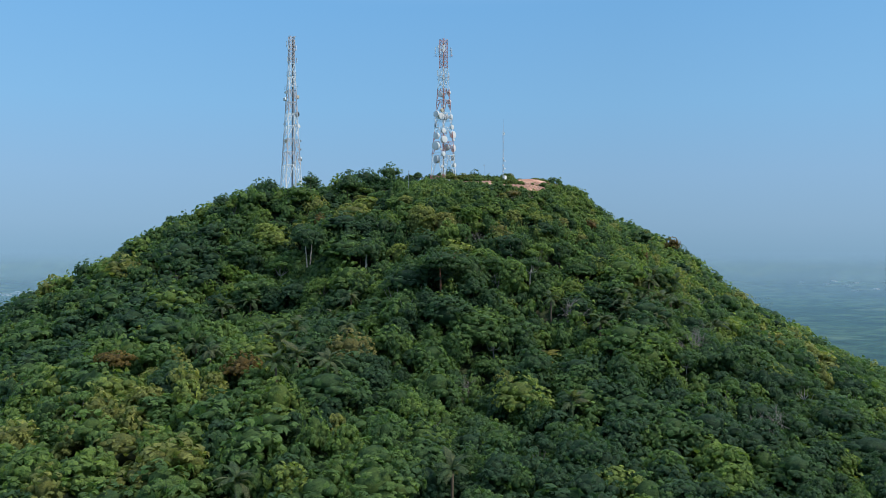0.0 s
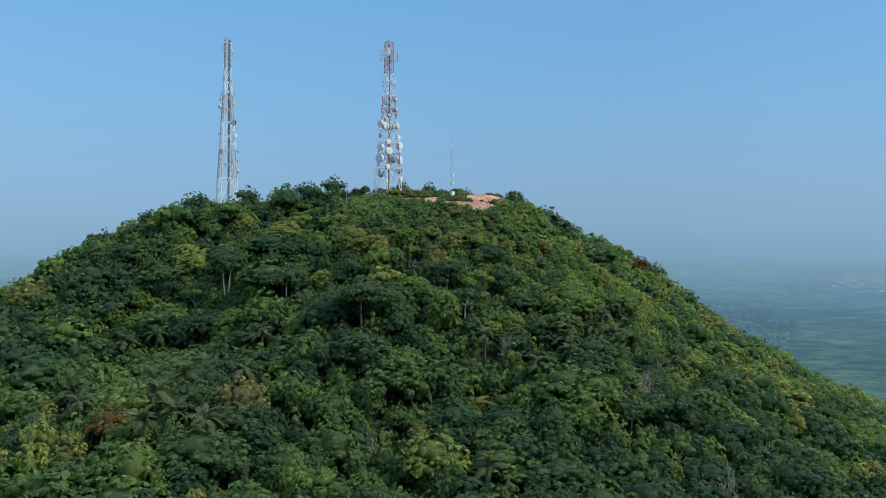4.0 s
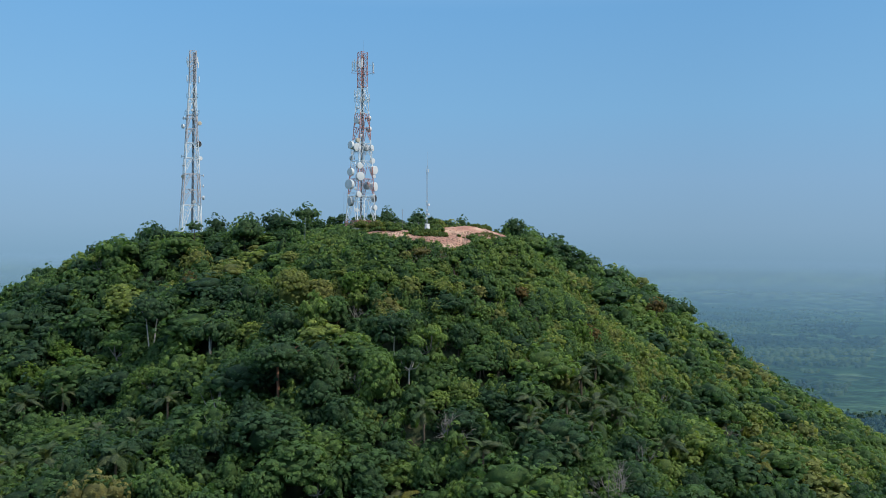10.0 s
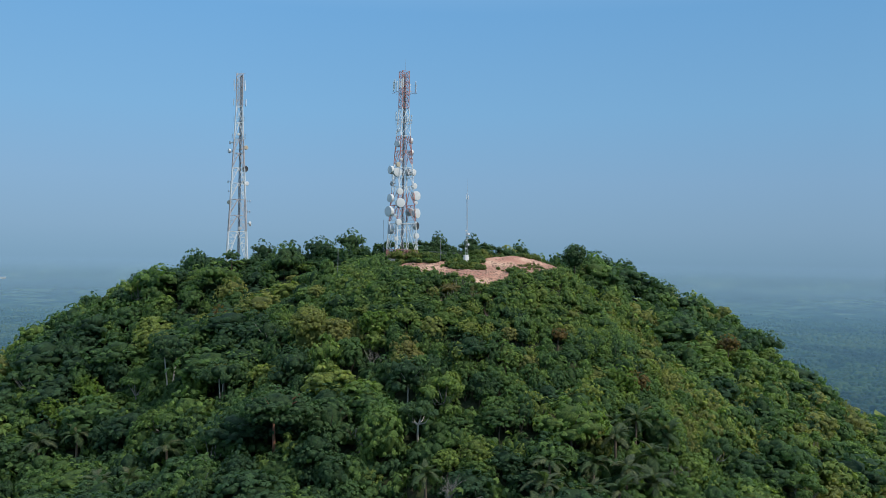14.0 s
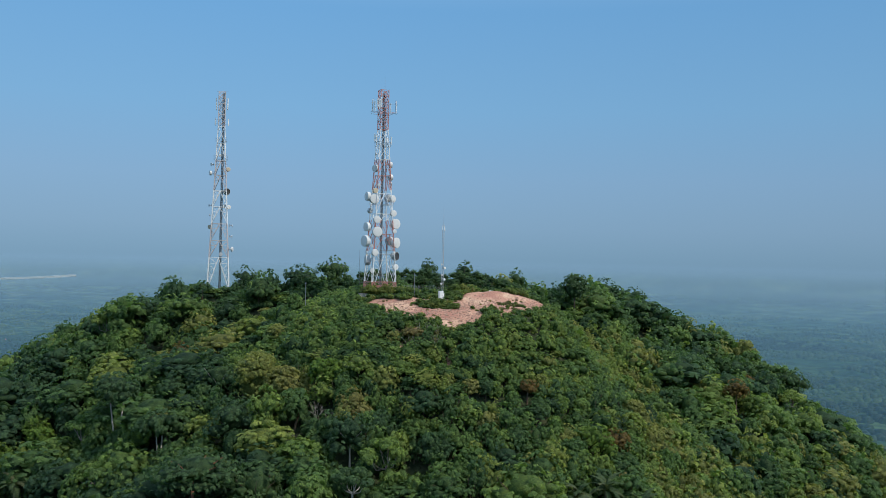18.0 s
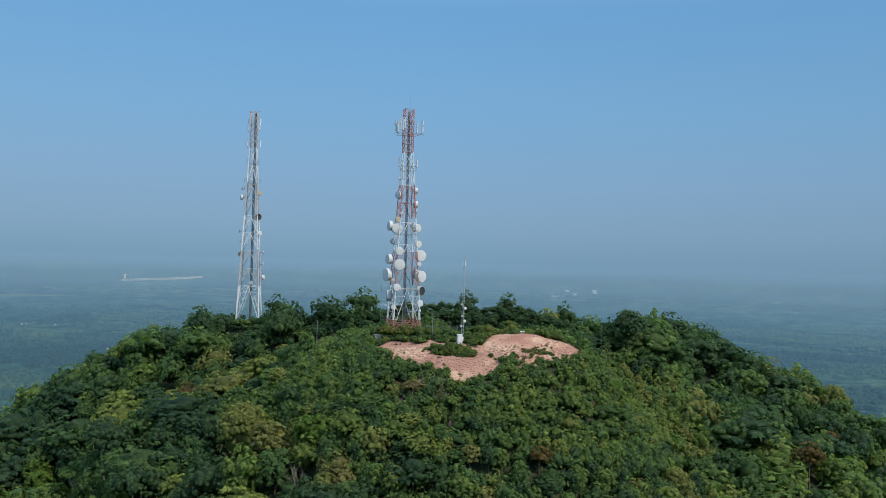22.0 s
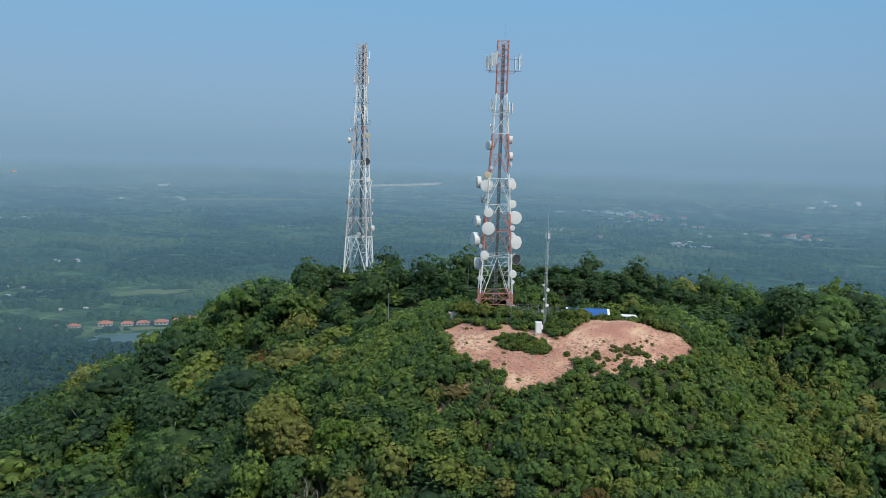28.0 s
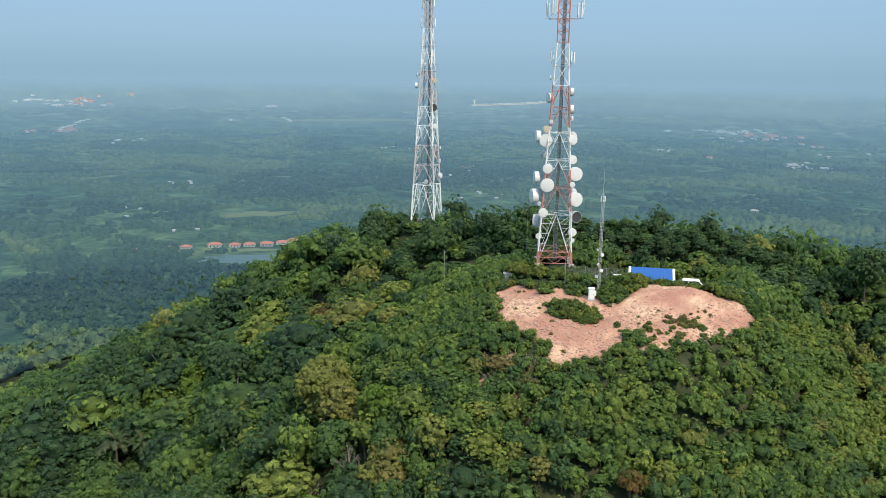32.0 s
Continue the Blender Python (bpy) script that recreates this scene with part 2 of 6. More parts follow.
def vnoise(x, y, size, seed=0):
    """Smooth noise from 0 to 1 with lumps of the given size."""
    x, y = np.asarray(x, float) / size, np.asarray(y, float) / size
    ix, iy = np.floor(x).astype(np.int64), np.floor(y).astype(np.int64)
    u, v = x - ix, y - iy
    u, v = u * u * (3 - 2 * u), v * v * (3 - 2 * v)
    a = lattice(ix, iy, seed) * (1 - u) + lattice(ix + 1, iy, seed) * u
    b = lattice(ix, iy + 1, seed) * (1 - u) + lattice(ix + 1, iy + 1, seed) * u
    return a * (1 - v) + b * v


def smooth(a, b, x):
    t = np.clip((x - a) / (b - a), 0, 1)
    return t * t * (3 - 2 * t)


PLAIN = -212.0
SLOPES = [(-0.014, 0.177), (-0.029, -0.046), (0.024, -0.129), (0.075, 0.026)]
BULGES = [(19.5, -31.7, 20, 30.2), (-64.8, -15.3, -5.1, 22.1), (100.2, 16.1, 1.6, 24.8), (20.1, -88.1, 5.1, 30.7),
          (-64, 25, -2.4, 7), (110, 47, 3.5, 10), (152, 54, -6, 15), (104, 20, 1.5, 8),
          (-58, -62, -9, 15), (-33, -116, -9, 15), (-6, -96, -7, 9), (85, -13, 8, 14), (68, -45, 4, 11), (-38, -24, 4, 10), (78, 23, -4.5, 8), (30, -104, 4, 9), (-76, -44, -6, 14)]


def canopy(x, y):
    """The height of the treetops: a ridge with slopes that differ by direction, and several shoulders."""
    x, y = np.asarray(x, float), np.asarray(y, float)
    ax, ay, bx, by, r0, top = -52.7, 23.0, 56.4, 44.4, 8.6, -0.38
    dx, dy = bx - ax, by - ay
    t = np.clip(((x - ax) * dx + (y - ay) * dy) / (dx * dx + dy * dy), 0, 1)
    far = np.hypot(x - ax - t * dx, y - ay - t * dy)
    d = np.sqrt(np.maximum(far - r0, 0) ** 2 + 64) - 8
    th = np.arctan2(y - 10, x)
    s = 0.669 + 0 * th
    for k, (c, n) in enumerate(SLOPES):
        s = s + c * np.cos((k + 1) * th) + n * np.sin((k + 1) * th)
    fall = top - PLAIN
    z = top - fall * (1 - np.exp(-np.maximum(s, 0.15) * d / fall))
    for bx_, by_, high, wide in BULGES:
        z = z + high * np.exp(-((x - bx_) ** 2 + (y - by_) ** 2) / (2 * wide * wide))
    return z


# the outline of the bare soil in plan
CLEARING = ((-3.4, -20.2), (1.2, -26.0), (5.2, -31.4), (10.0, -32.8), (13.8, -35.0), (14.6, -38.0), (16.7, -39.0), (21.4, -36.2), (24.2, -33.2), (23.4, -29.0), (25.6, -28.2),
            (27.2, -31.6), (30.8, -31.8), (31.4, -28.0), (34.8, -25.8), (35.4, -22.6), (36.6, -19.4), (38.9, -18.6), (39.0, -14.0), (36.4, -10.4), (31.0, -8.6), (24.0, -8.4),
            (20.8, -10.6), (19.6, -17.4), (17.6, -21.2), (14.3, -18.6), (10.0, -18.6), (7.8, -16.8), (6.6, -20.4), (4.4, -18.2), (-0.8, -17.4))


def bare(x, y):
    """1 on the bare soil of the summit clearing, 0 in the woods."""
    x, y = np.asarray(x, float), np.asarray(y, float)
    w = 1.5 * (vnoise(x, y, 5, 3) - 0.5) + 1.7 * (vnoise(x, y, 1.6, 4) - 0.5)
    away, odd = 1e9 + 0 * x, np.zeros(x.shape, bool)
    for (ax, ay), (bx, by) in zip(CLEARING, CLEARING[1:] + CLEARING[:1]):
        ux, uy = bx - ax, by - ay
        t = np.clip(((x - ax) * ux + (y - ay) * uy) / (ux * ux + uy * uy), 0, 1)
        away = np.minimum(away, np.hypot(x - ax - t * ux, y - ay - t * uy))
        odd ^= ((ay > y) != (by > y)) & (x < ax + ux * (y - ay) / (uy if abs(uy) > 1e-9 else 1e-9))
    d = np.where(odd, -away, away)
    c, s = math.cos(0.18), math.sin(0.18)
    island = 1 - np.hypot(((x - 13.2) * c - (y + 25.2) * s) / 4.7, ((x - 13.2) * s + (y + 25.2) * c) / 2.5)
    spur = np.hypot((x - 42.0) / 1.5, (y + 8.6) / 1.6) - 1.3
    slips = np.minimum.reduce([np.hypot(x - sx, (y - sy) * 0.7) - sr for sx, sy, sr in ((9.3, -39.2, 0.6), (13.0, -43.8, 0.55), (16.2, -45.4, 0.4), (6.4, -41.8, 0.4))])
    return smooth(0.45, -0.45, np.minimum(np.maximum(d, 2.4 * island) + w, np.minimum(spur, slips) + 0.3 * w))


def ground_z(x, y):
    x, y = np.asarray(x, float), np.asarray(y, float)
    pad = 0.0 - 0.012 * np.maximum(np.abs(x - 17) - 9, 0) ** 2 - 0.19 * np.maximum(-14 - y, 0)
    pad = pad - 0.05 * np.maximum(-27 - y, 0) ** 1.2
    pad = pad + 0.75 * np.exp(-((x - 28) ** 2 / 90 + (y + 12) ** 2 / 30)) - 0.34 * np.clip(y + 9.5, 0, 6) * smooth(7, 13, x) * (1 - 0.4 * smooth(20, 26, x)) - 0.06 * np.maximum(y + 4, 0)
    pad = pad - 1.5 * np.exp(-((x - 16) ** 2 / 110 + (y - 7) ** 2 / 70))
    pad = pad + (0.5 * (vnoise(x, y, 4, 7) - 0.5) + 0.28 * (vnoise(x, y, 1.4, 8) - 0.5)) * bare(x, y)
    away = np.minimum(np.hypot((x - 17.5) / 1.35, (y + 17.5) / 1.12) - 15.5, np.hypot((x - 12) / 1.5, y - 2) - 13)
    near = smooth(10, 0, away)
    woods = canopy(x, y) - (1.0 + 7.0 * smooth(4, 30, away)) + 0.8 * (vnoise(x, y, 9, 5) - 0.5)
    t1 = smooth(14, 4, np.hypot(x + 47, y - 32.5))
    woods = woods * (1 - t1) - 2.3 * t1
    z = pad * near + woods * (1 - near)
    r = np.hypot(x - 10, y)
    far = np.maximum(r, 2400.0)
    true = 1 / (1 / 2400 + (far - 2400) / (4640 - 2400) * (1 / 13000 - 1 / 2400))
    rim = 10 - 222 * far / true + 46 * smooth(4200, 4640, far)
    return np.where(r < 1400, np.maximum(z, PLAIN), np.where(r < 2400, PLAIN, rim))


# ---------------------------------------------------------------- building helpers
def arrays_mesh(name, verts, quads=None, tris=None, tone=None, smooth_faces=False):
    """A mesh from numpy arrays. A fourth column of verts marks the leafy core of a crown."""
    me = bpy.data.meshes.new(name)
    nq, nt_ = (0 if quads is None else len(quads)), (0 if tris is None else len(tris))
    leafy_ = verts.shape[1] == 4
    me.vertices.add(len(verts))
    me.vertices.foreach_set("co", np.ascontiguousarray(verts[:, :3], np.float32).ravel())
    loops = np.concatenate(([quads.ravel()] if nq else []) + ([tris.ravel()] if nt_ else []))
    me.loops.add(len(loops))
    me.loops.foreach_set("vertex_index", loops.astype(np.int32))
    me.polygons.add(nq + nt_)
    start = np.concatenate([np.arange(nq) * 4, nq * 4 + np.arange(nt_) * 3])
    me.polygons.foreach_set("loop_start", start.astype(np.int32))
    if tone is not None:
        me.attributes.new("tone", "FLOAT", "POINT").data.foreach_set("value", np.ascontiguousarray(tone, np.float32))
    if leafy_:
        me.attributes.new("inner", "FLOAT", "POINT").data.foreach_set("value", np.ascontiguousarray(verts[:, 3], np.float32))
    me.update(calc_edges=True)
    me.polygons.foreach_set("use_smooth", np.full(nq + nt_, smooth_faces or leafy_))
    return me


def bm_mesh(name, bm, material):
    me = bpy.data.meshes.new(name)
    bm.to_mesh(me)
    bm.free()
    me.materials.append(material)
    return me


def part(name, bm, material, parent, label="", smooth_faces=False):
    me = bm if isinstance(bm, bpy.types.Mesh) else bm_mesh(name, bm, material)
    if isinstance(bm, bpy.types.Mesh) and not me.materials:
        me.materials.append(material)
    if smooth_faces:
        me.polygons.foreach_set("use_smooth", np.full(len(me.polygons), True))
    ob = new(name, me)
    ob.parent = parent
    return tagged(ob, label)


def thing(name, m, label, category, group=""):
    ob = new(name)
    ob.empty_display_size = 0.3
    ob.matrix_world = m
    return tagged(ob, label, category, group)


def box(bm, x0, x1, y0, y1, z0, z1, m=None):
    vs = [bm.verts.new((x, y, z)) for z in (z0, z1) for x, y in ((x0, y0), (x1, y0), (x1, y1), (x0, y1))]
    if m is not None:
        for v in vs:
            v.co = m @ v.co
    for f in ((3, 2, 1, 0), (4, 5, 6, 7), (0, 1, 5, 4), (1, 2, 6, 5), (2, 3, 7, 6), (3, 0, 4, 7)):
        bm.faces.new([vs[i] for i in f])
    return vs


def bar(bm, p, q, w, sides=4, w2=None):
    """A straight bar from p to q."""
    p, q = Vector(p), Vector(q)
    turn = (q - p).to_track_quat("Z", "Y").to_matrix()
    rings = []
    for c, r in ((p, w / 2), (q, (w2 if w2 is not None else w) / 2)):
        rings.append([bm.verts.new(c + turn @ Vector((r * math.cos(a), r * math.sin(a), 0)))
                      for a in (2 * math.pi * (i + 0.5) / sides for i in range(sides))])
    for i in range(sides):
        j = (i + 1) % sides
        bm.faces.new((rings[0][i], rings[0][j], rings[1][j], rings[1][i]))
    bm.faces.new(rings[0][::-1])
    bm.faces.new(rings[1])


def lathe(bm, profile, sides=20, m=None):
    """A turned shape about z from (radius, height) pairs; a radius of 0 closes it."""
    rings = []
    for r, z in profile:
        n = 1 if r == 0 else sides
        ring = [Vector((r * math.cos(2 * math.pi * i / sides), r * math.sin(2 * math.pi * i / sides), z)) for i in range(n)]
        rings.append([bm.verts.new(m @ v if m is not None else v) for v in ring])
    for a, b in zip(rings, rings[1:]):
        for i in range(sides):
            j = (i + 1) % sides
            f = [a[i % len(a)], a[j % len(a)], b[j % len(b)], b[i % len(b)]]
            f = list(dict.fromkeys(f))
            if len(f) > 2:
                bm.faces.new(f)


# ---------------------------------------------------------------- ground, sky and distance
def polar(radii, n, cx, cy):
    a = np.arange(n) * 2 * math.pi / n
    x = cx + np.concatenate([[0], np.outer(radii, np.cos(a)).ravel()])
    y = cy + np.concatenate([[0], np.outer(radii, np.sin(a)).ravel()])
    k, i = np.meshgrid(np.arange(len(radii) - 1), np.arange(n), indexing="ij")
    j = (i + 1) % n
    quads = np.stack([1 + k * n + i, 1 + (k + 1) * n + i, 1 + (k + 1) * n + j, 1 + k * n + j], -1).reshape(-1, 4)
    i = np.arange(n)
    tris = np.stack([0 * i, 1 + i, 1 + (i + 1) % n], -1)
    return x, y, quads, tris


radii = np.concatenate([np.arange(0.8, 44, 0.62), np.geomspace(44, 4640, 110)])
gx, gy, quads, tris = polar(radii, 400, 16.0, -20.0)
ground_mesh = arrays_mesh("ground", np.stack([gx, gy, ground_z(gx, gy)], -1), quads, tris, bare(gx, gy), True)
m, nt, b = mat("ground", 0.95, 0, 0.1)
soil = ramp(nt, noise_tex(nt, 0.16, 5), [(0.38, (0.43, 0.205, 0.15)), (0.5, (0.54, 0.297, 0.205)), (0.62, (0.65, 0.43, 0.297))])
soil = mixc(nt, ramp(nt, noise_tex(nt, 1.6, 5, 0.7), [(0.50, (0, 0, 0)), (0.66, (0.5,) * 3)]), soil, (0.40, 0.20, 0.145))
soil = mixc(nt, ramp(nt, noise_tex(nt, 4.5, 3, 0.7), [(0.56, (0, 0, 0)), (0.66, (0.45,) * 3)]), soil, (0.66, 0.48, 0.36))
rill = node(nt, "ShaderNodeMapping", Scale=(0.9, 0.22, 0.5), Rotation=(0, 0, 0.2))
nt.links.new(nt.nodes.new("ShaderNodeNewGeometry").outputs["Position"], rill.inputs["Vector"])
rills = node(nt, "ShaderNodeTexNoise", Scale=1.0, Detail=5.0, Roughness=0.65)
nt.links.new(rill.outputs["Vector"], rills.inputs["Vector"])
soil = mixc(nt, ramp(nt, rills.outputs["Fac"], [(0.50, (0, 0, 0)), (0.60, (0.55,) * 3), (0.66, (0.1,) * 3)]), soil, (0.36, 0.185, 0.135))
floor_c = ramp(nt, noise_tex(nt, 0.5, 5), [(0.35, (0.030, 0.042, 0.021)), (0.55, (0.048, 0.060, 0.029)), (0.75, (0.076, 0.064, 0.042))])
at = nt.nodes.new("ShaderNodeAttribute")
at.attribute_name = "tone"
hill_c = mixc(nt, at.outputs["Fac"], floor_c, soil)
geo = nt.nodes.new("ShaderNodeNewGeometry")
flat = node(nt, "ShaderNodeMapping", Scale=(1.0, 1.0, 0.0))
nt.links.new(geo.outputs["Position"], flat.inputs["Vector"])


def plain_noise(size, detail, rough):
    n = node(nt, "ShaderNodeTexNoise", Scale=1.0 / size, Detail=detail, Roughness=rough)
    nt.links.new(flat.outputs["Vector"], n.inputs["Vector"])
    return n.outputs["Fac"]


fields = ramp(nt, plain_noise(420.0, 5.0, 0.6), [(0.36, (0.026, 0.060, 0.034)), (0.45, (0.044, 0.090, 0.044)), (0.50, (0.036, 0.076, 0.038)), (0.55, (0.094, 0.150, 0.066)), (0.60, (0.050, 0.096, 0.044)), (0.68, (0.105, 0.158, 0.074))])
cut = ramp(nt, plain_noise(190.0, 3.0, 0.5), [(0.63, (0, 0, 0)), (0.66, (0.75,) * 3)])
fields = mixc(nt, cut, fields, (0.130, 0.170, 0.082))
fields = mixc(nt, 1.0, fields, ramp(nt, plain_noise(60.0, 4.0, 0.6), [(0.36, (0.52, 0.57, 0.62)), (0.5, (0.97, 0.98, 0.97)), (0.64, (1.5, 1.44, 1.3))]), "MULTIPLY")
fields = mixc(nt, 1.0, fields, ramp(nt, plain_noise(14.0, 4.0, 0.7), [(0.34, (0.5, 0.55, 0.58)), (0.5, (0.95, 0.96, 0.95)), (0.66, (1.35, 1.3, 1.2))]), "MULTIPLY")
sep = nt.nodes.new("ShaderNodeSeparateXYZ")
nt.links.new(geo.outputs["Position"], sep.inputs["Vector"])
low = node(nt, "ShaderNodeMapRange", **{"From Min": -140.0, "From Max": -160.0})
nt.links.new(sep.outputs["Z"], low.inputs["Value"])
far2 = nt.nodes.new("ShaderNodeVectorMath")
far2.operation = "LENGTH"
nt.links.new(geo.outputs["Position"], far2.inputs[0])
beyond = node(nt, "ShaderNodeMapRange", **{"From Min": 700.0, "From Max": 900.0})
nt.links.new(far2.outputs["Value"], beyond.inputs["Value"])
most = nt.nodes.new("ShaderNodeMath")
most.operation = "MAXIMUM"
nt.links.new(low.outputs["Result"], most.inputs[0])
nt.links.new(beyond.outputs["Result"], most.inputs[1])
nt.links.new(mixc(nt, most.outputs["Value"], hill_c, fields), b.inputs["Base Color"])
bump(nt, b, noise_tex(nt, 1.1, 6, 0.72), 0.8, 0.4)
# Far ground turns see-through with distance, so sky colour stands in for haze.
fade = node(nt, "ShaderNodeMapRange", **{"From Min": 3500.0, "From Max": 4640.0})
nt.links.new(far2.outputs["Value"], fade.inputs["Value"])
lost = nt.nodes.new("ShaderNodeMixShader")
nt.links.new(ramp(nt, fade.outputs["Result"], [(0.0, (0, 0, 0)), (0.4, (0.22,) * 3), (0.75, (0.62,) * 3), (0.92, (0.92,) * 3), (1.0, (1, 1, 1))]), lost.inputs["Fac"])
nt.links.new(b.outputs["BSDF"], lost.inputs[1])
nt.links.new(nt.nodes.new("ShaderNodeBsdfTransparent").outputs["BSDF"], lost.inputs[2])
nt.links.new(lost.outputs["Shader"], nt.nodes["Material Output"].inputs["Surface"])
ground_mesh.materials.append(m)
tagged(new("ground", ground_mesh), "wooded hill with a bare pink summit above a hazy green plain", "ground", kind="structure")

# Sheet over the plain; haze is painted as its tint and opacity by distance.
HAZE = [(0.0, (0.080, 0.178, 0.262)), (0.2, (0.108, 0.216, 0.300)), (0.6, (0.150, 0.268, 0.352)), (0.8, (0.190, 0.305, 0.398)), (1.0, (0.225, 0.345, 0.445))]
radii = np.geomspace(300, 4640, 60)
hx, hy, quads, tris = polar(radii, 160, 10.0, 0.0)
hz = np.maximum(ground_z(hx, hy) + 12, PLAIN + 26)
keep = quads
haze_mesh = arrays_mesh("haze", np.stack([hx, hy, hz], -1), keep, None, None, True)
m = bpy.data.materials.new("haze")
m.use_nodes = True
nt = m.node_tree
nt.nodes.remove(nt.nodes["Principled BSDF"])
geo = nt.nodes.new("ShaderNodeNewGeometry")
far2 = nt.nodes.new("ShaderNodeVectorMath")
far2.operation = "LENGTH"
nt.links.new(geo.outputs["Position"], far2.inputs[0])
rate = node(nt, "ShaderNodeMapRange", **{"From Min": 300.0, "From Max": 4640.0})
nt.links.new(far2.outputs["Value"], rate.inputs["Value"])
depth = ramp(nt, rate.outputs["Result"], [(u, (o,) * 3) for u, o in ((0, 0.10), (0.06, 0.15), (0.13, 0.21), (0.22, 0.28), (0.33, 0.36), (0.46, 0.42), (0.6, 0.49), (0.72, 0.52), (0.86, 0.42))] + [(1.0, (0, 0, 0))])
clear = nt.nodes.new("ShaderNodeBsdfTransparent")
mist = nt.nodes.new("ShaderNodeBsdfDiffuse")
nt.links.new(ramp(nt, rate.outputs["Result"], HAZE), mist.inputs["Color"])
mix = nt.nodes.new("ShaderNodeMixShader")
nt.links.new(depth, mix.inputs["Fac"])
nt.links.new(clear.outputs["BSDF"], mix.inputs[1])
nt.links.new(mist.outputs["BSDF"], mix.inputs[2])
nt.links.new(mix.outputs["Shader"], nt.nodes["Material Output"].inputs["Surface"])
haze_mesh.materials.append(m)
tagged(new("haze_backdrop", haze_mesh), "see-through blue sheet standing in for haze over the far plain", "haze", kind="structure")


# ---------------------------------------------------------------- towers
def dish(parent, place, face, r, look_mat, drum=True, open_front=False):
    """A round microwave dish: drum or bowl, its front skin and its bracket. face: the way it points."""
    face = Vector(face).normalized()
    m = Matrix.Translation(place) @ face.to_track_quat("Z", "Y").to_matrix().to_4x4()
    bm = bmesh.new()
    deep = r * (0.85 if drum else 0.3)
    lathe(bm, [(0, -deep * 1.25), (r * 0.35, -deep * 1.2), (r * 0.85, -deep * 1.0), (r, -deep * 0.85), (r, 0.0), (r * 0.955, 0.02),
               (r * 0.95, -0.1 * r), (r * 0.4, -0.35 * r), (0, -0.4 * r)], 20, m)
    body = part("dish", bm, M_DISH_GREY if open_front else look_mat, parent, smooth_faces=False)
    bm = bmesh.new()
    if open_front:
        lathe(bm, [(r * 0.93, 0.03), (r * 0.85, -0.03 * r), (r * 0.5, -0.08 * r), (0, -0.1 * r)], 20, m)
        part("reflector", bm, M_DISH_DARK, body, "dark open reflector")
    else:
        lathe(bm, [(r * 0.965, 0.025), (r * 0.75, 0.03 * r + 0.025), (r * 0.35, 0.05 * r + 0.025), (0, 0.055 * r + 0.025)], 20, m)
        part("front_cover", bm, look_mat, body, smooth_faces=True)
    bm = bmesh.new()
    bar(bm, m @ Vector((0, 0, -deep * 1.1)), m @ Vector((0, 0, -deep * 1.1 - 0.7)), 0.16, 6)
    up = Vector((0, 0, r * 0.9))
    base = m @ Vector((0, 0, -deep * 1.1 - 0.6))
    bar(bm, base - up, base + up, 0.11, 6)
    part("bracket", bm, M_GALV, body)
    return body


def panel_antenna(parent, x, y, z, high=2.0, turn=0.0):
    bm = bmesh.new()
    m = pose(x, y, z, 0, 0, turn)
    vs = box(bm, -0.14, 0.14, -0.07, 0.07, 0, high, m)
    bmesh.ops.bevel(bm, geom=bm.edges[:], offset=0.025, segments=1, affect="EDGES")
    ob = part("panel_antenna", bm, M_PANEL, parent)
    bm = bmesh.new()
    bar(bm, m @ Vector((0, 0.2, -0.3)), m @ Vector((0, 0.2, high + 0.2)), 0.07, 6)
    for h in (0.25, high - 0.25):
        bar(bm, m @ Vector((0, 0.05, h)), m @ Vector((0, 0.2, h)), 0.06, 4)
    part("pole", bm, M_GALV, ob)
    return ob


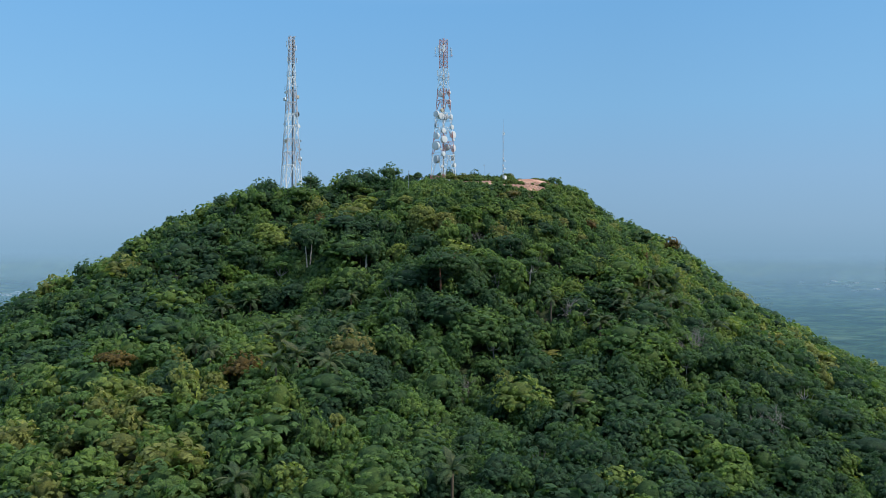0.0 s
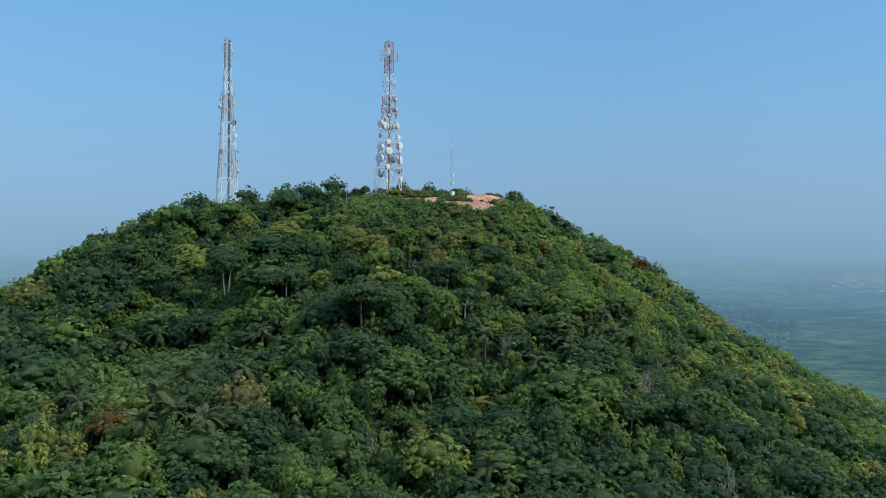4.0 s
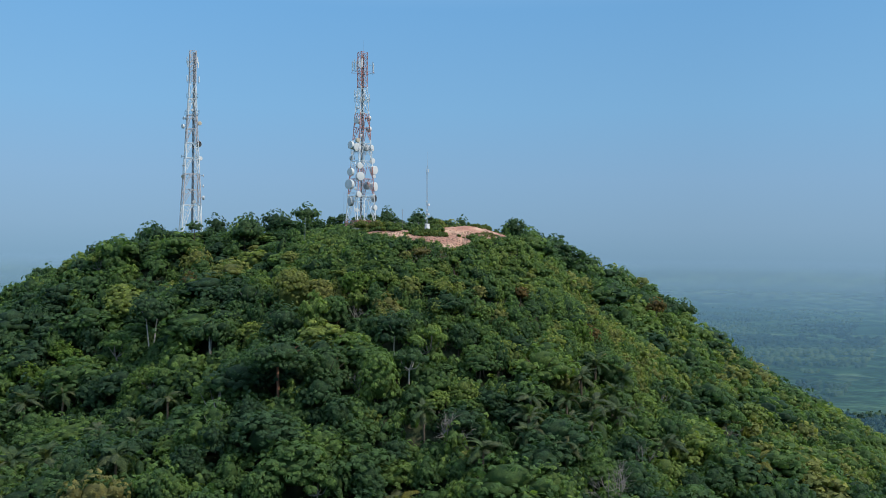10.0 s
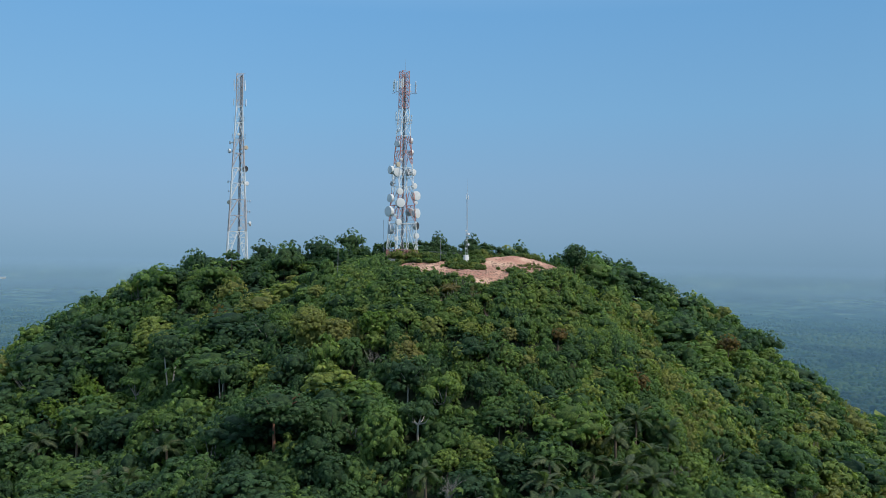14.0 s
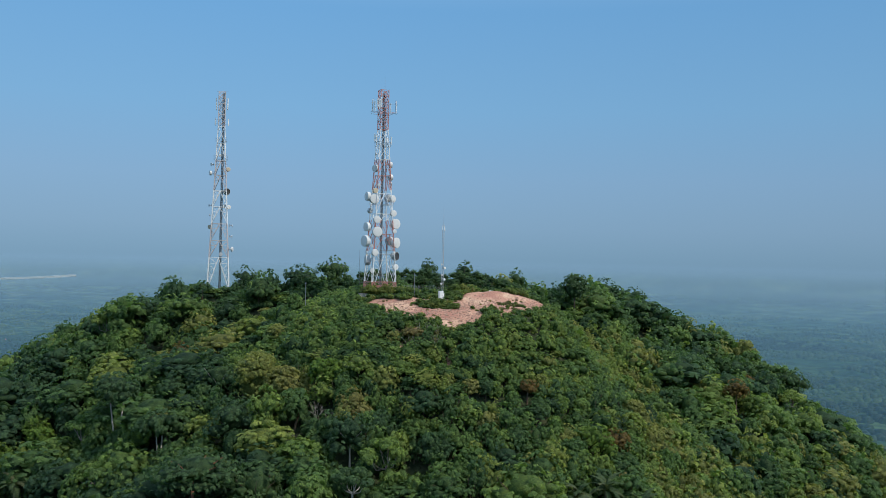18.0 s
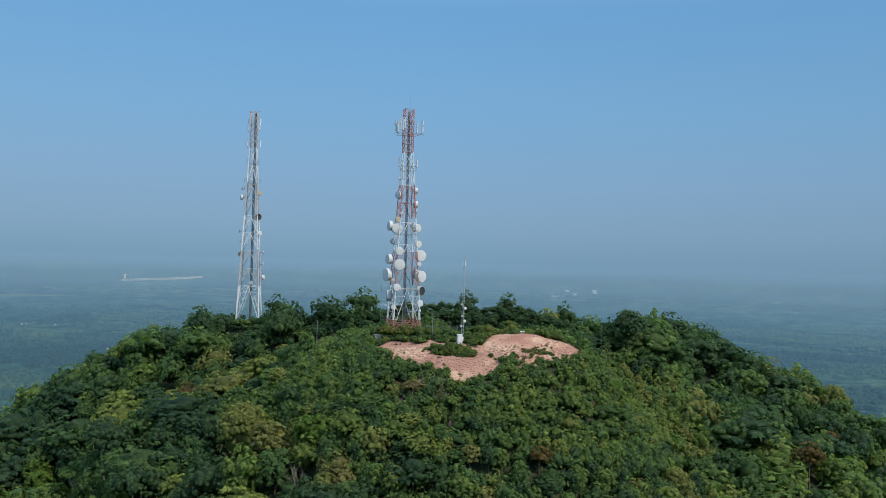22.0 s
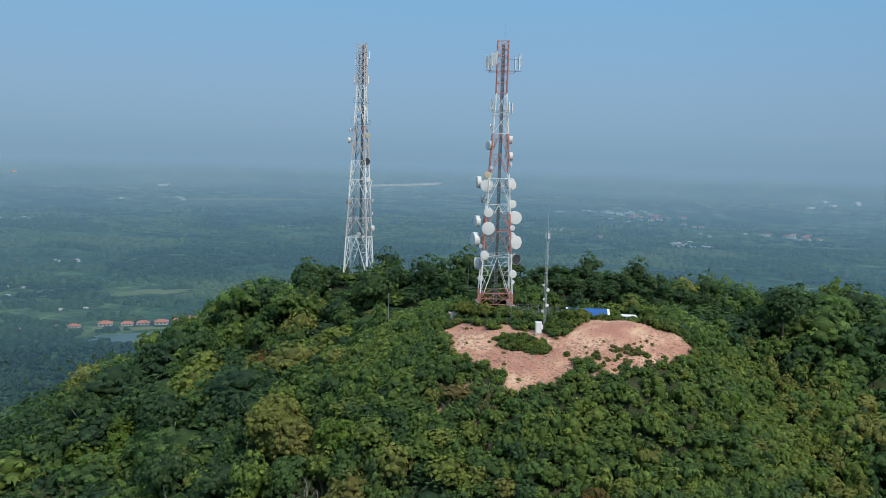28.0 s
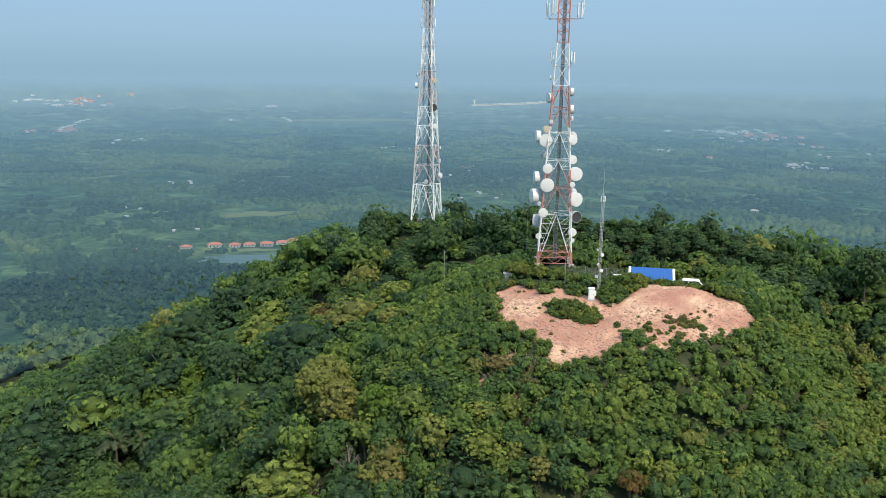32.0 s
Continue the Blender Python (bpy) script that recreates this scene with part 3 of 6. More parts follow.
def lattice_tower(root, width, bands, panels, leg=0.24, brace=0.1, open_below=2.9):
    """A square lattice tower. bands: (bottom, top, material, label); panels: heights of the horizontal frames. Bars change paint at the bands."""
    def corner(k, z):
        h = width(z) / 2
        return Vector(((-h, -h), (h, -h), (h, h), (-h, h))[k] + (z,))

    sections = []
    for z0, z1, material, label in bands:
        band = new("tower_section")
        band.parent = root
        tagged(band, label)
        sections.append((z0, z1, material, band))
        for k in range(4):
            sec = bmesh.new()
            bar(sec, corner(k, z0), corner(k, z1), leg * (0.5 + 0.5 * width(z0) / width(0)), 6)
            part("leg", sec, material, band)
    levels = [bands[0][0], *panels, bands[-1][1]]
    for a, c in zip(levels, levels[1:]):
        faces = []
        wide = width((a + c) / 2)
        for k in range(4):
            bars = []
            faces.append(bars)
            j = (k + 1) % 4
            p0, p1, q0, q1 = corner(k, a), corner(j, a), corner(k, c), corner(j, c)
            bars.append((q0, q1, brace))
            if wide > open_below:
                mid = (q0 + q1) / 2
                steps = (0.22, 0.42, 0.62, 0.82) if c - a > 6 else (0.35, 0.7)
                for p, q in ((p0, q0), (p1, q1)):
                    bars.append((p, mid, brace * 1.3))
                    for u, v in zip(steps, (*steps[1:], 1.0)):
                        bars.append((p.lerp(q, u), p.lerp(mid, u), brace * 0.7))
                        bars.append((p.lerp(mid, u), p.lerp(q, v), brace * 0.7))
            else:
                bars += [(p0, q1, brace), (p1, q0, brace)]
        if wide > 2.2:
            faces.append([(corner(0, c), corner(2, c), brace * 0.8), (corner(1, c), corner(3, c), brace * 0.8)])
        for z0, z1, material, band in sections:
            for p, q, w in itertools.chain(*faces):
                if p.z > q.z:
                    p, q = q, p
                flat = q.z - p.z < 0.01
                u, v = (0.0, 1.0 if z0 < p.z <= z1 else 0.0) if flat else (max(0.0, (z0 - p.z) / (q.z - p.z)), min(1.0, (z1 - p.z) / (q.z - p.z)))
                if v - u > 1e-3:
                    bm = bmesh.new()
                    bar(bm, p.lerp(q, u), p.lerp(q, v), w)
                    part("brace", bm, material, band)


def ladder(root, x, y, z0, z1, wide, material, tray=0.15):
    bm = bmesh.new()
    for s in (-1, 1):
        bar(bm, (x + s * wide / 2, y, z0), (x + s * wide / 2, y, z1), 0.07)
    z = z0
    while z < z1:
        bar(bm, (x - wide / 2, y, z), (x + wide / 2, y, z), 0.05)
        z += 0.6
    part("ladder", bm, M_GALV, root)
    if tray:
        for i in range(7):
            bm = bmesh.new()
            xx = x - wide / 2 + 0.05 + i * (wide - 0.1) / 6
            bar(bm, (xx, y + 0.14, z0), (xx, y + 0.14, z1), tray, 5)
            part("cable", bm, material, root, "black cable")


def ring_platform(root, z, h, rail=True, material=None):
    deck = new("platform")
    deck.parent = root
    tagged(deck)
    pts = [(-h, -h), (h, -h), (h, h), (-h, h)]
    for k in range(4):
        p, q = pts[k], pts[(k + 1) % 4]
        bars = [("rail", (*p, z + dz), (*q, z + dz), 0.07) for dz in ((0, 1.0) if rail else (0,))]
        if rail:
            bars.append(("post", (*p, z), (*p, z + 1.0), 0.06))
        bars.append(("bearer", ((p[0] + q[0]) / 2, (p[1] + q[1]) / 2, z), (0, 0, z), 0.06))
        for name, a, c, w in bars:
            bm = bmesh.new()
            bar(bm, a, c, w)
            part(name, bm, material or M_GALV, deck)


def tower_two():
    turn = 24.0
    root = thing("radio_tower", pose(0, 0, -0.1, 0, 0, turn), "red and white lattice telecom tower crowded with white dishes", "tower", "radio towers")
    width = lambda z: 2.05 if z > 40.2 else 2.05 + (40.2 - z) / 40.2 * 4.3
    lattice_tower(root, width, [
        (0.0, 2.4, M_RED, "red painted"), (2.4, 10.0, M_WHITE, "white painted"), (10.0, 17.6, M_RED, "red painted"),
        (17.6, 25.2, M_WHITE, "white painted"), (25.2, 32.7, M_RED, "red painted"), (32.7, 40.2, M_WHITE, "white painted"),
        (40.2, 50.0, M_RED, "red painted")],
        [9.3, 14.2, 19.2, 24.2, 28.7, 32.7, 36.6, 40.2, 42.2, 44.0, 45.6, 47.2, 48.6], 0.27, 0.105)
    for k in range(4):
        turned = Matrix.Rotation(k * math.pi / 2, 4, "Z")
        for z in (0.25, 1.3, 2.35):
            bm = bmesh.new()
            h = width(z) / 2
            bar(bm, turned @ Vector((-h, -h, z)), turned @ Vector((h, -h, z)), 0.13)
            part("base_rail", bm, M_RED, root, "red painted rail between the tower's feet")
        for u in (-1, 1):
            bm = bmesh.new()
            bar(bm, turned @ Vector((u * 3.15, -3.15, 0.2)), turned @ Vector((0, -3.05, 2.4)), 0.12)
            part("base_brace", bm, M_RED, root)
            bm = bmesh.new()
            bar(bm, turned @ Vector((u * 3.1, -3.08, 2.35)), turned @ Vector((0, -3.12, 0.25)), 0.1)
            part("base_brace", bm, M_RED, root)
    ladder(root, 0.1, 0.0, 0.2, 49.5, 0.62, M_CABLE, 0.07)
    ring_platform(root, 9.2, 2.9)
    ring_platform(root, 21.5, 2.3)
    ring_platform(root, 44.3, 2.4, False, M_RED)
    ring_platform(root, 36.0, 1.6)
    rt, tw = Vector((1, 0, 0)), Vector((0, -1, 0))
    # offset to the right of the axis, towards the viewer's side, height, radius, bearing of the face
    W, G, N = M_DISH, M_DISH_GREY, M_DISH_TAN
    rows = [(-2.4, 1.8, 22.8, 1.25, 0, W), (-4.2, 0.6, 23.4, 1.15, -84, W), (-2.3, 2.0, 24.8, 0.7, 10, N), (2.5, 1.8, 23.0, 0.95, 28, W),
            (2.6, 2.0, 19.4, 0.85, 8, W), (3.3, 2.0, 16.8, 1.32, 14, W), (2.7, 2.6, 14.9, 0.55, 0, W), (3.6, 2.0, 12.1, 1.38, 30, W),
            (3.1, 2.8, 6.1, 0.8, 12, W), (-1.9, 2.4, 17.7, 0.95, 0, W), (-1.9, 2.8, 14.7, 1.3, -4, W),
            (-4.3, 0.8, 15.9, 1.15, -78, W), (-4.7, 0.9, 12.4, 1.45, -74, W), (-2.4, 2.9, 9.6, 0.9, 6, W), (-4.1, 0.4, 7.7, 1.36, -100, G),
            (-3.1, 2.9, 5.2, 0.6, -8, W), (-2.3, 0.8, 30.4, 0.92, -62, W), (2.3, 0.6, 31.5, 0.8, 86, W), (2.4, 0.6, 28.4, 0.85, 92, W),
            (2.3, 0.9, 26.8, 0.5, 70, W), (3.3, 1.8, 4.4, 0.42, 40, W), (2.5, -1.6, 23.3, 1.05, 150, G), (3.3, -1.7, 12.6, 1.2, 120, G),
            (-2.7, -1.4, 20.0, 0.7, -150, G), (-1.6, 2.2, 26.2, 0.4, -20, W), (-3.2, 2.2, 11.2, 0.42, -30, W), (-2.0, 0.5, 34.0, 0.45, -90, W)]
    for off, near, z, r, bearing, look_mat in rows:
        a = radians(bearing)
        dish(root, rt * off + tw * near + Vector((0, 0, z)), rt * math.sin(a) + tw * math.cos(a), 0.95 * r, look_mat, r > 0.65)
    dish(root, rt * 3.8 + tw * 1.5 + Vector((0, 0, 8.8)), rt * 0.55 + tw * 0.85, 1.08, W, True, True)
    for off, near, z in ((-3.1, 0.6, 44.9), (-2.75, 1.2, 44.4), (-2.1, 1.5, 45.2), (-1.6, 1.7, 45.0), (-1.3, 1.9, 45.4), (3.1, 0.9, 44.6), (3.4, 0.2, 45.2), (2.6, -1.6, 44.8), (-2.2, -1.9, 44.9)):
        panel_antenna(root, off, -near, z, 2.5, 20 * off)
    for off, near, z in ((-2.1, 0.9, 36.8), (2.1, 0.6, 36.6), (1.7, -1.4, 36.8), (-1.6, -1.4, 37.4)):
        panel_antenna(root, off, -near, z, 1.9, 25 * off)
    for off, z, w in ((-3.2, 44.4, 0.08), (-3.2, 46.6, 0.07), (3.5, 44.4, 0.08), (3.5, 46.6, 0.07), (-2.2, 37.0, 0.07), (2.2, 37.0, 0.07)):
        bm = bmesh.new()
        bar(bm, (0, 0, z), (off, -0.6, z), w)
        bar(bm, (off, -0.9, z), (off, 0.5, z), w)
        part("antenna_arm", bm, M_GALV, root)
    bm = bmesh.new()
    bar(bm, (0.3, 0, 50), (0.3, 0, 53.4), 0.06, 6, 0.02)
    part("lightning_rod", bm, M_GALV, root)
    bm = bmesh.new()
    bar(bm, (-5.2, 0.6, 1.6), (-5.2, 0.6, 10.2), 0.07, 6)
    for z in (2.2, 2.8):
        bar(bm, (-5.2, 0.6, z), (-2.9, 0.4, z), 0.06)
    part("side_pole", bm, M_GALV, root)
    for x, y in ((-3.15, -3.15), (3.15, -3.15), (3.15, 3.15), (-3.15, 3.15)):
        bm = bmesh.new()
        box(bm, x - 0.5, x + 0.5, y - 0.5, y + 0.5, -3.0, 0.15)
        part("footing", bm, M_CONCRETE, root)


def tower_one():
    root = thing("radio_tower", pose(-47.9, 33.0, -2.0, 0, 0, 12), "white and faded red lattice radio tower on the wooded summit", "tower", "radio towers")
    width = lambda z: 1.85 if z > 46.5 else 1.85 + (46.5 - z) / 46.5 * 4.2
    lattice_tower(root, width, [
        (0.0, 9.4, M_WHITE, "white painted"), (9.4, 19.0, M_FADED, "faded red"), (19.0, 28.4, M_WHITE, "white painted"),
        (28.4, 37.0, M_FADED, "faded red"), (37.0, 46.8, M_WHITE, "white painted"), (46.8, 56.8, M_FADED, "faded grey-red")],
        [9.4, 14.2, 19.0, 23.8, 28.4, 32.8, 37.0, 42.0, 46.8, 48.6, 50.2, 51.8, 53.4, 55.0], 0.34, 0.145, 2.4)
    ladder(root, 0.45, -0.2, 0.2, 56.6, 0.66, M_CABLE, 0.08)
    ring_platform(root, 42.6, 1.5)
    ring_platform(root, 37.4, 1.9)
    W, G, N = M_DISH, M_DISH_GREY, M_DISH_TAN
    rows = [(-2.6, 0.7, 35.9, 0.5, -60, W), (-3.0, 0.6, 33.4, 0.68, -72, W), (2.2, 1.2, 34.6, 0.62, 20, N), (-3.0, 0.6, 24.2, 0.42, -70, W),
            (2.6, 1.5, 23.8, 0.62, 30, W), (1.3, 1.5, 24.1, 0.45, 30, W), (-2.6, 1.6, 18.0, 0.62, -20, N), (3.6, 0.5, 18.6, 0.42, 95, W),
            (3.6, 0.5, 15.4, 0.45, 95, W), (3.9, 0.7, 11.8, 0.66, 75, W), (0.6, 2.4, 10.3, 0.55, 0, G), (-0.2, 1.6, 38.4, 0.4, 0, W), (-2.8, 0.6, 21.4, 0.3, -80, W)]
    for off, near, z, r, bearing, look_mat in rows:
        a = radians(bearing)
        dish(root, Vector((off, -near, z)), (math.sin(a), -math.cos(a), 0), r, look_mat, r > 0.55)
    dish(root, Vector((2.0, -1.4, 28.2)), (0.45, -0.9, 0), 0.95, W, True, True)
    for off, near, z in ((-1.7, 0.5, 47.2), (1.9, 0.5, 47.2), (-1.5, 0.6, 51.6), (1.6, 0.4, 51.8), (1.6, -1.0, 53.4), (-1.6, -0.8, 53.2)):
        panel_antenna(root, off, -near, z, 1.9, 20 * off)
    for z, x0, x1 in ((47.6, -1.7, 1.9), (48.8, -1.7, 1.9), (52.2, -1.7, 1.9), (53.2, -1.7, 1.9), (34.0, -2.9, 2.0), (33.0, -2.9, 2.0), (36.0, -2.9, 2.0)):
        bm = bmesh.new()
        bar(bm, (x0, -0.4, z), (x1, -0.4, z), 0.06)
        part("antenna_arm", bm, M_GALV, root)
    bm = bmesh.new()
    box(bm, -1.5, 1.7, -0.9, -0.85, 56.8, 56.86)
    bar(bm, (0.4, 0, 56.8), (0.4, 0, 58.0), 0.05, 6, 0.02)
    part("top_frame", bm, M_GALV, root)
    for x, y in ((-3.0, -3.0), (3.0, -3.0), (3.0, 3.0), (-3.0, 3.0)):
        bm = bmesh.new()
        box(bm, x - 0.5, x + 0.5, y - 0.5, y + 0.5, -3.0, 0.15)
        part("footing", bm, M_CONCRETE, root)


def small_mast():
    root = thing("guyed_mast", pose(15.2, -17.9, 0.0, 0, 0, 20), "slim grey lattice mast with small antennas beside the clearing", "mast")
    bm = bmesh.new()
    c = [Vector((0.26 * math.cos(a), 0.26 * math.sin(a), 0)) for a in (0.5, 2.6, 4.7)]
    for v in c:
        bar(bm, v + Vector((0, 0, -0.6)), v + Vector((0, 0, 16.0)), 0.055, 5)
    part("leg", bm, M_MAST, root)
    bm = bmesh.new()
    for i in range(27):
        z = 0.6 * i
        for k in range(3):
            bar(bm, c[k] + Vector((0, 0, z)), c[(k + 1) % 3] + Vector((0, 0, z + 0.6)), 0.028)
            bar(bm, c[k] + Vector((0, 0, z)), c[(k + 1) % 3] + Vector((0, 0, z)), 0.025)
    part("bracing", bm, M_MAST, root)
    bm = bmesh.new()
    bar(bm, (0, 0, 16), (0, 0, 20.2), 0.06, 6, 0.02)
    part("whip_aerial", bm, M_MAST, root)
    for x, y in ((-0.32, -0.15), (0.1, -0.34), (0.33, 0.15)):
        bm = bmesh.new()
        box(bm, -0.05, 0.05, -0.04, 0.04, 14.8, 15.7, pose(x, y, 0, 0, 0, 60 * x))
        part("panel_antenna", bm, M_PANEL, root, "slim white panel antenna")
    for off, z, r in ((-0.45, 7.0, 0.2), (0.35, 6.2, 0.3), (-0.3, 4.6, 0.2), (0.3, 3.6, 0.3), (-0.45, 2.6, 0.25)):
        dish(root, Vector((off, -0.4, z)), (off, -1, 0), r, M_DISH, False)


tower_two()
tower_one()
small_mast()


# ---------------------------------------------------------------- trees
def ico(n):
    bm = bmesh.new()
    bmesh.ops.create_icosphere(bm, subdivisions=n, radius=1.0)
    v, f = np.array([p.co[:] for p in bm.verts]), np.array([[p.index for p in q.verts] for q in bm.faces])
    bm.free()
    return v, f


ICO_V, ICO_F = ico(1)
BALL_V, BALL_F = ico(2)


def rosettes(rng, c, n, size, each):
    """Leaf rosettes: `each` drooping leaves fanned round a raised heart at every centre c, facing n."""
    k = len(c)
    n = n + rng.normal(0, 0.28, (k, 3))
    n /= np.linalg.norm(n, axis=1)[:, None]
    u = np.cross(n, rng.normal(0, 1, (k, 3)))
    u /= np.linalg.norm(u, axis=1)[:, None] + 1e-9
    w = np.cross(n, u)
    size = size * rng.uniform(0.7, 1.35, (k, 1))
    rows = [c + n * size * rng.uniform(0.25, 0.6, (k, 1))]
    step = 2 * math.pi / each
    for i in range(each):
        a = step * (i + rng.uniform(-0.25, 0.25, (k, 1)))
        b = a + step * rng.uniform(0.7, 1.05, (k, 1))
        rows.append(c + (u * np.cos(a) + w * np.sin(a)) * size * rng.uniform(0.85, 1.25, (k, 1)) - n * size * rng.uniform(0.0, 0.5, (k, 1)))
        rows.append(c + (u * np.cos(b) + w * np.sin(b)) * size * rng.uniform(0.65, 1.0, (k, 1)) + n * size * rng.uniform(-0.2, 0.2, (k, 1)))
    v = np.stack(rows, 1).reshape(-1, 3)
    one = np.array([(0, 2 * i + 1, 2 * i + 2) for i in range(each)])
    return v, (one[None] + (np.arange(k) * (2 * each + 1))[:, None, None]).reshape(-1, 3)


def crown_arrays(rng, lobes, leaves, size, core=0.84, each=6, fine=True):
    """Lobes (x, y, z, radius, height) set with leaf rosettes over a bumpy leafy core."""
    lobes = np.array(lobes, float)
    share = lobes[:, 3] ** 2
    count = np.maximum(4, (leaves / each * share / share.sum()).astype(int))
    cs, ns, cv, cf = [], [], [], []
    for i, ((x, y, z, r, h), k) in enumerate(zip(lobes, count)):
        u = (np.arange(k) + 0.5) / k
        zz = 1 - 1.45 * u
        a = np.arange(k) * 2.39996 + rng.uniform(0, 6.28)
        d = np.stack([np.sqrt(1 - zz * zz) * np.cos(a), np.sqrt(1 - zz * zz) * np.sin(a), zz], 1) + rng.normal(0, 0.13, (k, 3))
        d /= np.linalg.norm(d, axis=1)[:, None]
        p = d * np.array([r, r, h]) * rng.uniform(0.84, 1.08, (len(d), 1)) + (x, y, z)
        inside = np.zeros(len(p), bool)
        for (a_, b_, c_, r2, h2) in lobes:
            if (a_, b_, c_) != (x, y, z):
                inside |= (((p - (a_, b_, c_)) / (r2, r2, h2)) ** 2).sum(1) < 0.7
        cs.append(p[~inside]), ns.append(d[~inside] / (1, 1, max(h / r, 0.3)) + (0, 0, 0.2))
        bv, bf = (BALL_V, BALL_F) if fine and i == 0 else (ICO_V, ICO_F)
        cf.append(bf + sum(len(q) for q in cv))
        cv.append(bv * rng.uniform(0.86, 1.06, (len(bv), 1)) * np.array([r, r, h]) * core + (x, y, z))
    n = np.concatenate(ns)
    v, t = rosettes(rng, np.concatenate(cs), n / np.linalg.norm(n, axis=1)[:, None], size, each)
    cv = np.concatenate(cv)
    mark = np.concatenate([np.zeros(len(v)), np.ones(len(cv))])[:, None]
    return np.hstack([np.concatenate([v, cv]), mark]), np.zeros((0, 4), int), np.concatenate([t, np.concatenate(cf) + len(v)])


def limb_mesh(name, segs, material, sides=6):
    bm = bmesh.new()
    for p, q, w, w2 in segs:
        bar(bm, p, q, w, sides, w2)
    return bm_mesh(name, bm, material)


def trunk_segs(rng, top, crown_z, spread, w=0.34, limbs=4):
    lean = Vector((rng.normal(0, 0.25), rng.normal(0, 0.25), 0))
    fork = Vector((0, 0, crown_z)) + lean
    segs = [((0, 0, -1.5), fork * 0.5, w, w * 0.8), (fork * 0.5, fork, w * 0.8, w * 0.62)]
    for i in range(limbs):
        a = 2 * math.pi * (i + rng.uniform(0, 0.6)) / limbs
        tip = fork + Vector((math.cos(a) * spread, math.sin(a) * spread, (top - crown_z) * rng.uniform(0.35, 0.75)))
        segs.append((fork, tip, w * 0.45, w * 0.16))
    return segs


def forked_segs(rng, crown_z, spread, w):
    """Two slim stems that part near the ground and lean away from each other, each forking below the crown."""
    segs, a = [], rng.uniform(0.2, 0.7)
    for s in (-1, 1):
        foot = Vector((0.15 * s * math.cos(a), 0.15 * s * math.sin(a), -1.5))
        knee = Vector((0.22 * s * spread * math.cos(a), 0.22 * s * spread * math.sin(a), crown_z * 0.45))
        top = Vector((0.5 * s * spread * math.cos(a), 0.5 * s * spread * math.sin(a), crown_z + 1.2))
        segs += [(foot, knee, w, w * 0.85), (knee, top, w * 0.85, w * 0.55)]
        for k in range(3):
            tip = top + Vector((rng.normal(0, 0.35 * spread), rng.normal(0, 0.35 * spread), rng.uniform(1.0, 2.4)))
            segs.append((top.lerp(knee, 0.15 * k), tip, w * 0.4, w * 0.15))
    return segs


def round_lobes(rng, r, z, high, n, flat=0.8):
    out = [(0, 0, z + high * 0.55, r * 0.72, high * 0.5)]
    for i in range(n):
        a = 2 * math.pi * (i + rng.uniform(-0.3, 0.3)) / n
        d = r * rng.uniform(0.42, 0.68)
        q = r * rng.uniform(0.36, 0.56)
        out.append((d * math.cos(a), d * math.sin(a), z + high * rng.uniform(0.22, 0.68), q, q * flat))
    return out


# crown radius, clear stem, crown height, lobes, leaves, rosette radius, flatness of the lobes, close dome
FORMS = ((3.5, 1.6, 7.0, 11, 1650, 0.37, 0.85, False), (4.0, 2.0, 6.6, 13, 1850, 0.38, 0.7, False), (2.8, 1.6, 8.4, 11, 1600, 0.36, 1.0, False), (3.2, 1.2, 6.0, 10, 1500, 0.37, 0.9, True),
         (4.7, 3.2, 5.6, 16, 1950, 0.40, 0.55, False), (2.6, 0.6, 5.2, 9, 1250, 0.35, 0.9, True), (3.8, 1.2, 7.6, 11, 1700, 0.38, 0.85, True), (3.1, 1.6, 7.0, 10, 1300, 0.43, 0.85, False),
         (2.0, 0.2, 5.6, 7, 950, 0.28, 0.95, False), (1.8, 0.1, 5.8, 7, 880, 0.26, 1.0, False), (2.3, 0.2, 5.0, 8, 1000, 0.29, 0.85, True))


def dome_lobes(rng, r, z, high, n):
    """A single close dome with small bumps."""
    out = [(0, 0, z + high * 0.42, r * 0.86, high * 0.5)]
    for i in range(n):
        a, e = rng.uniform(0, 6.283), math.asin(rng.uniform(0.0, 0.95))
        out.append((r * 0.72 * math.cos(a) * math.cos(e), r * 0.72 * math.sin(a) * math.cos(e), z + high * (0.42 + 0.42 * math.sin(e)), r * 0.26, r * 0.24))
    return out


KINDS, PLAINER = [], []
rng = np.random.default_rng(11)
for r, z, high, n, leaves, size, flat, dome in FORMS:
    lobes = dome_lobes(rng, r, z, high, 2 * n) if dome else round_lobes(rng, r, z, high, n, flat)
    v, q, t = crown_arrays(rng, lobes, leaves, size * 1.1, 0.62)
    KINDS.append((v, q, t, trunk_segs(rng, z + high, z + 0.8, r * 0.6, 0.3 + 0.02 * r), z + high))
    PLAINER.append(crown_arrays(rng, lobes, int(leaves * 0.33), size * 1.68, 0.64, 5, False))


def scatter(x0, x1, y0, y1, gap, seed, jitter=0.42):
    g = np.random.default_rng(seed)
    nx, ny = int((x1 - x0) / gap), int((y1 - y0) / (gap * 0.87))
    i, j = np.meshgrid(np.arange(nx), np.arange(ny), indexing="ij")
    x = x0 + (i + 0.5 * (j % 2)) * gap + g.uniform(-jitter, jitter, i.shape) * gap
    y = y0 + j * gap * 0.87 + g.uniform(-jitter, jitter, i.shape) * gap
    return x.ravel(), y.ravel(), g


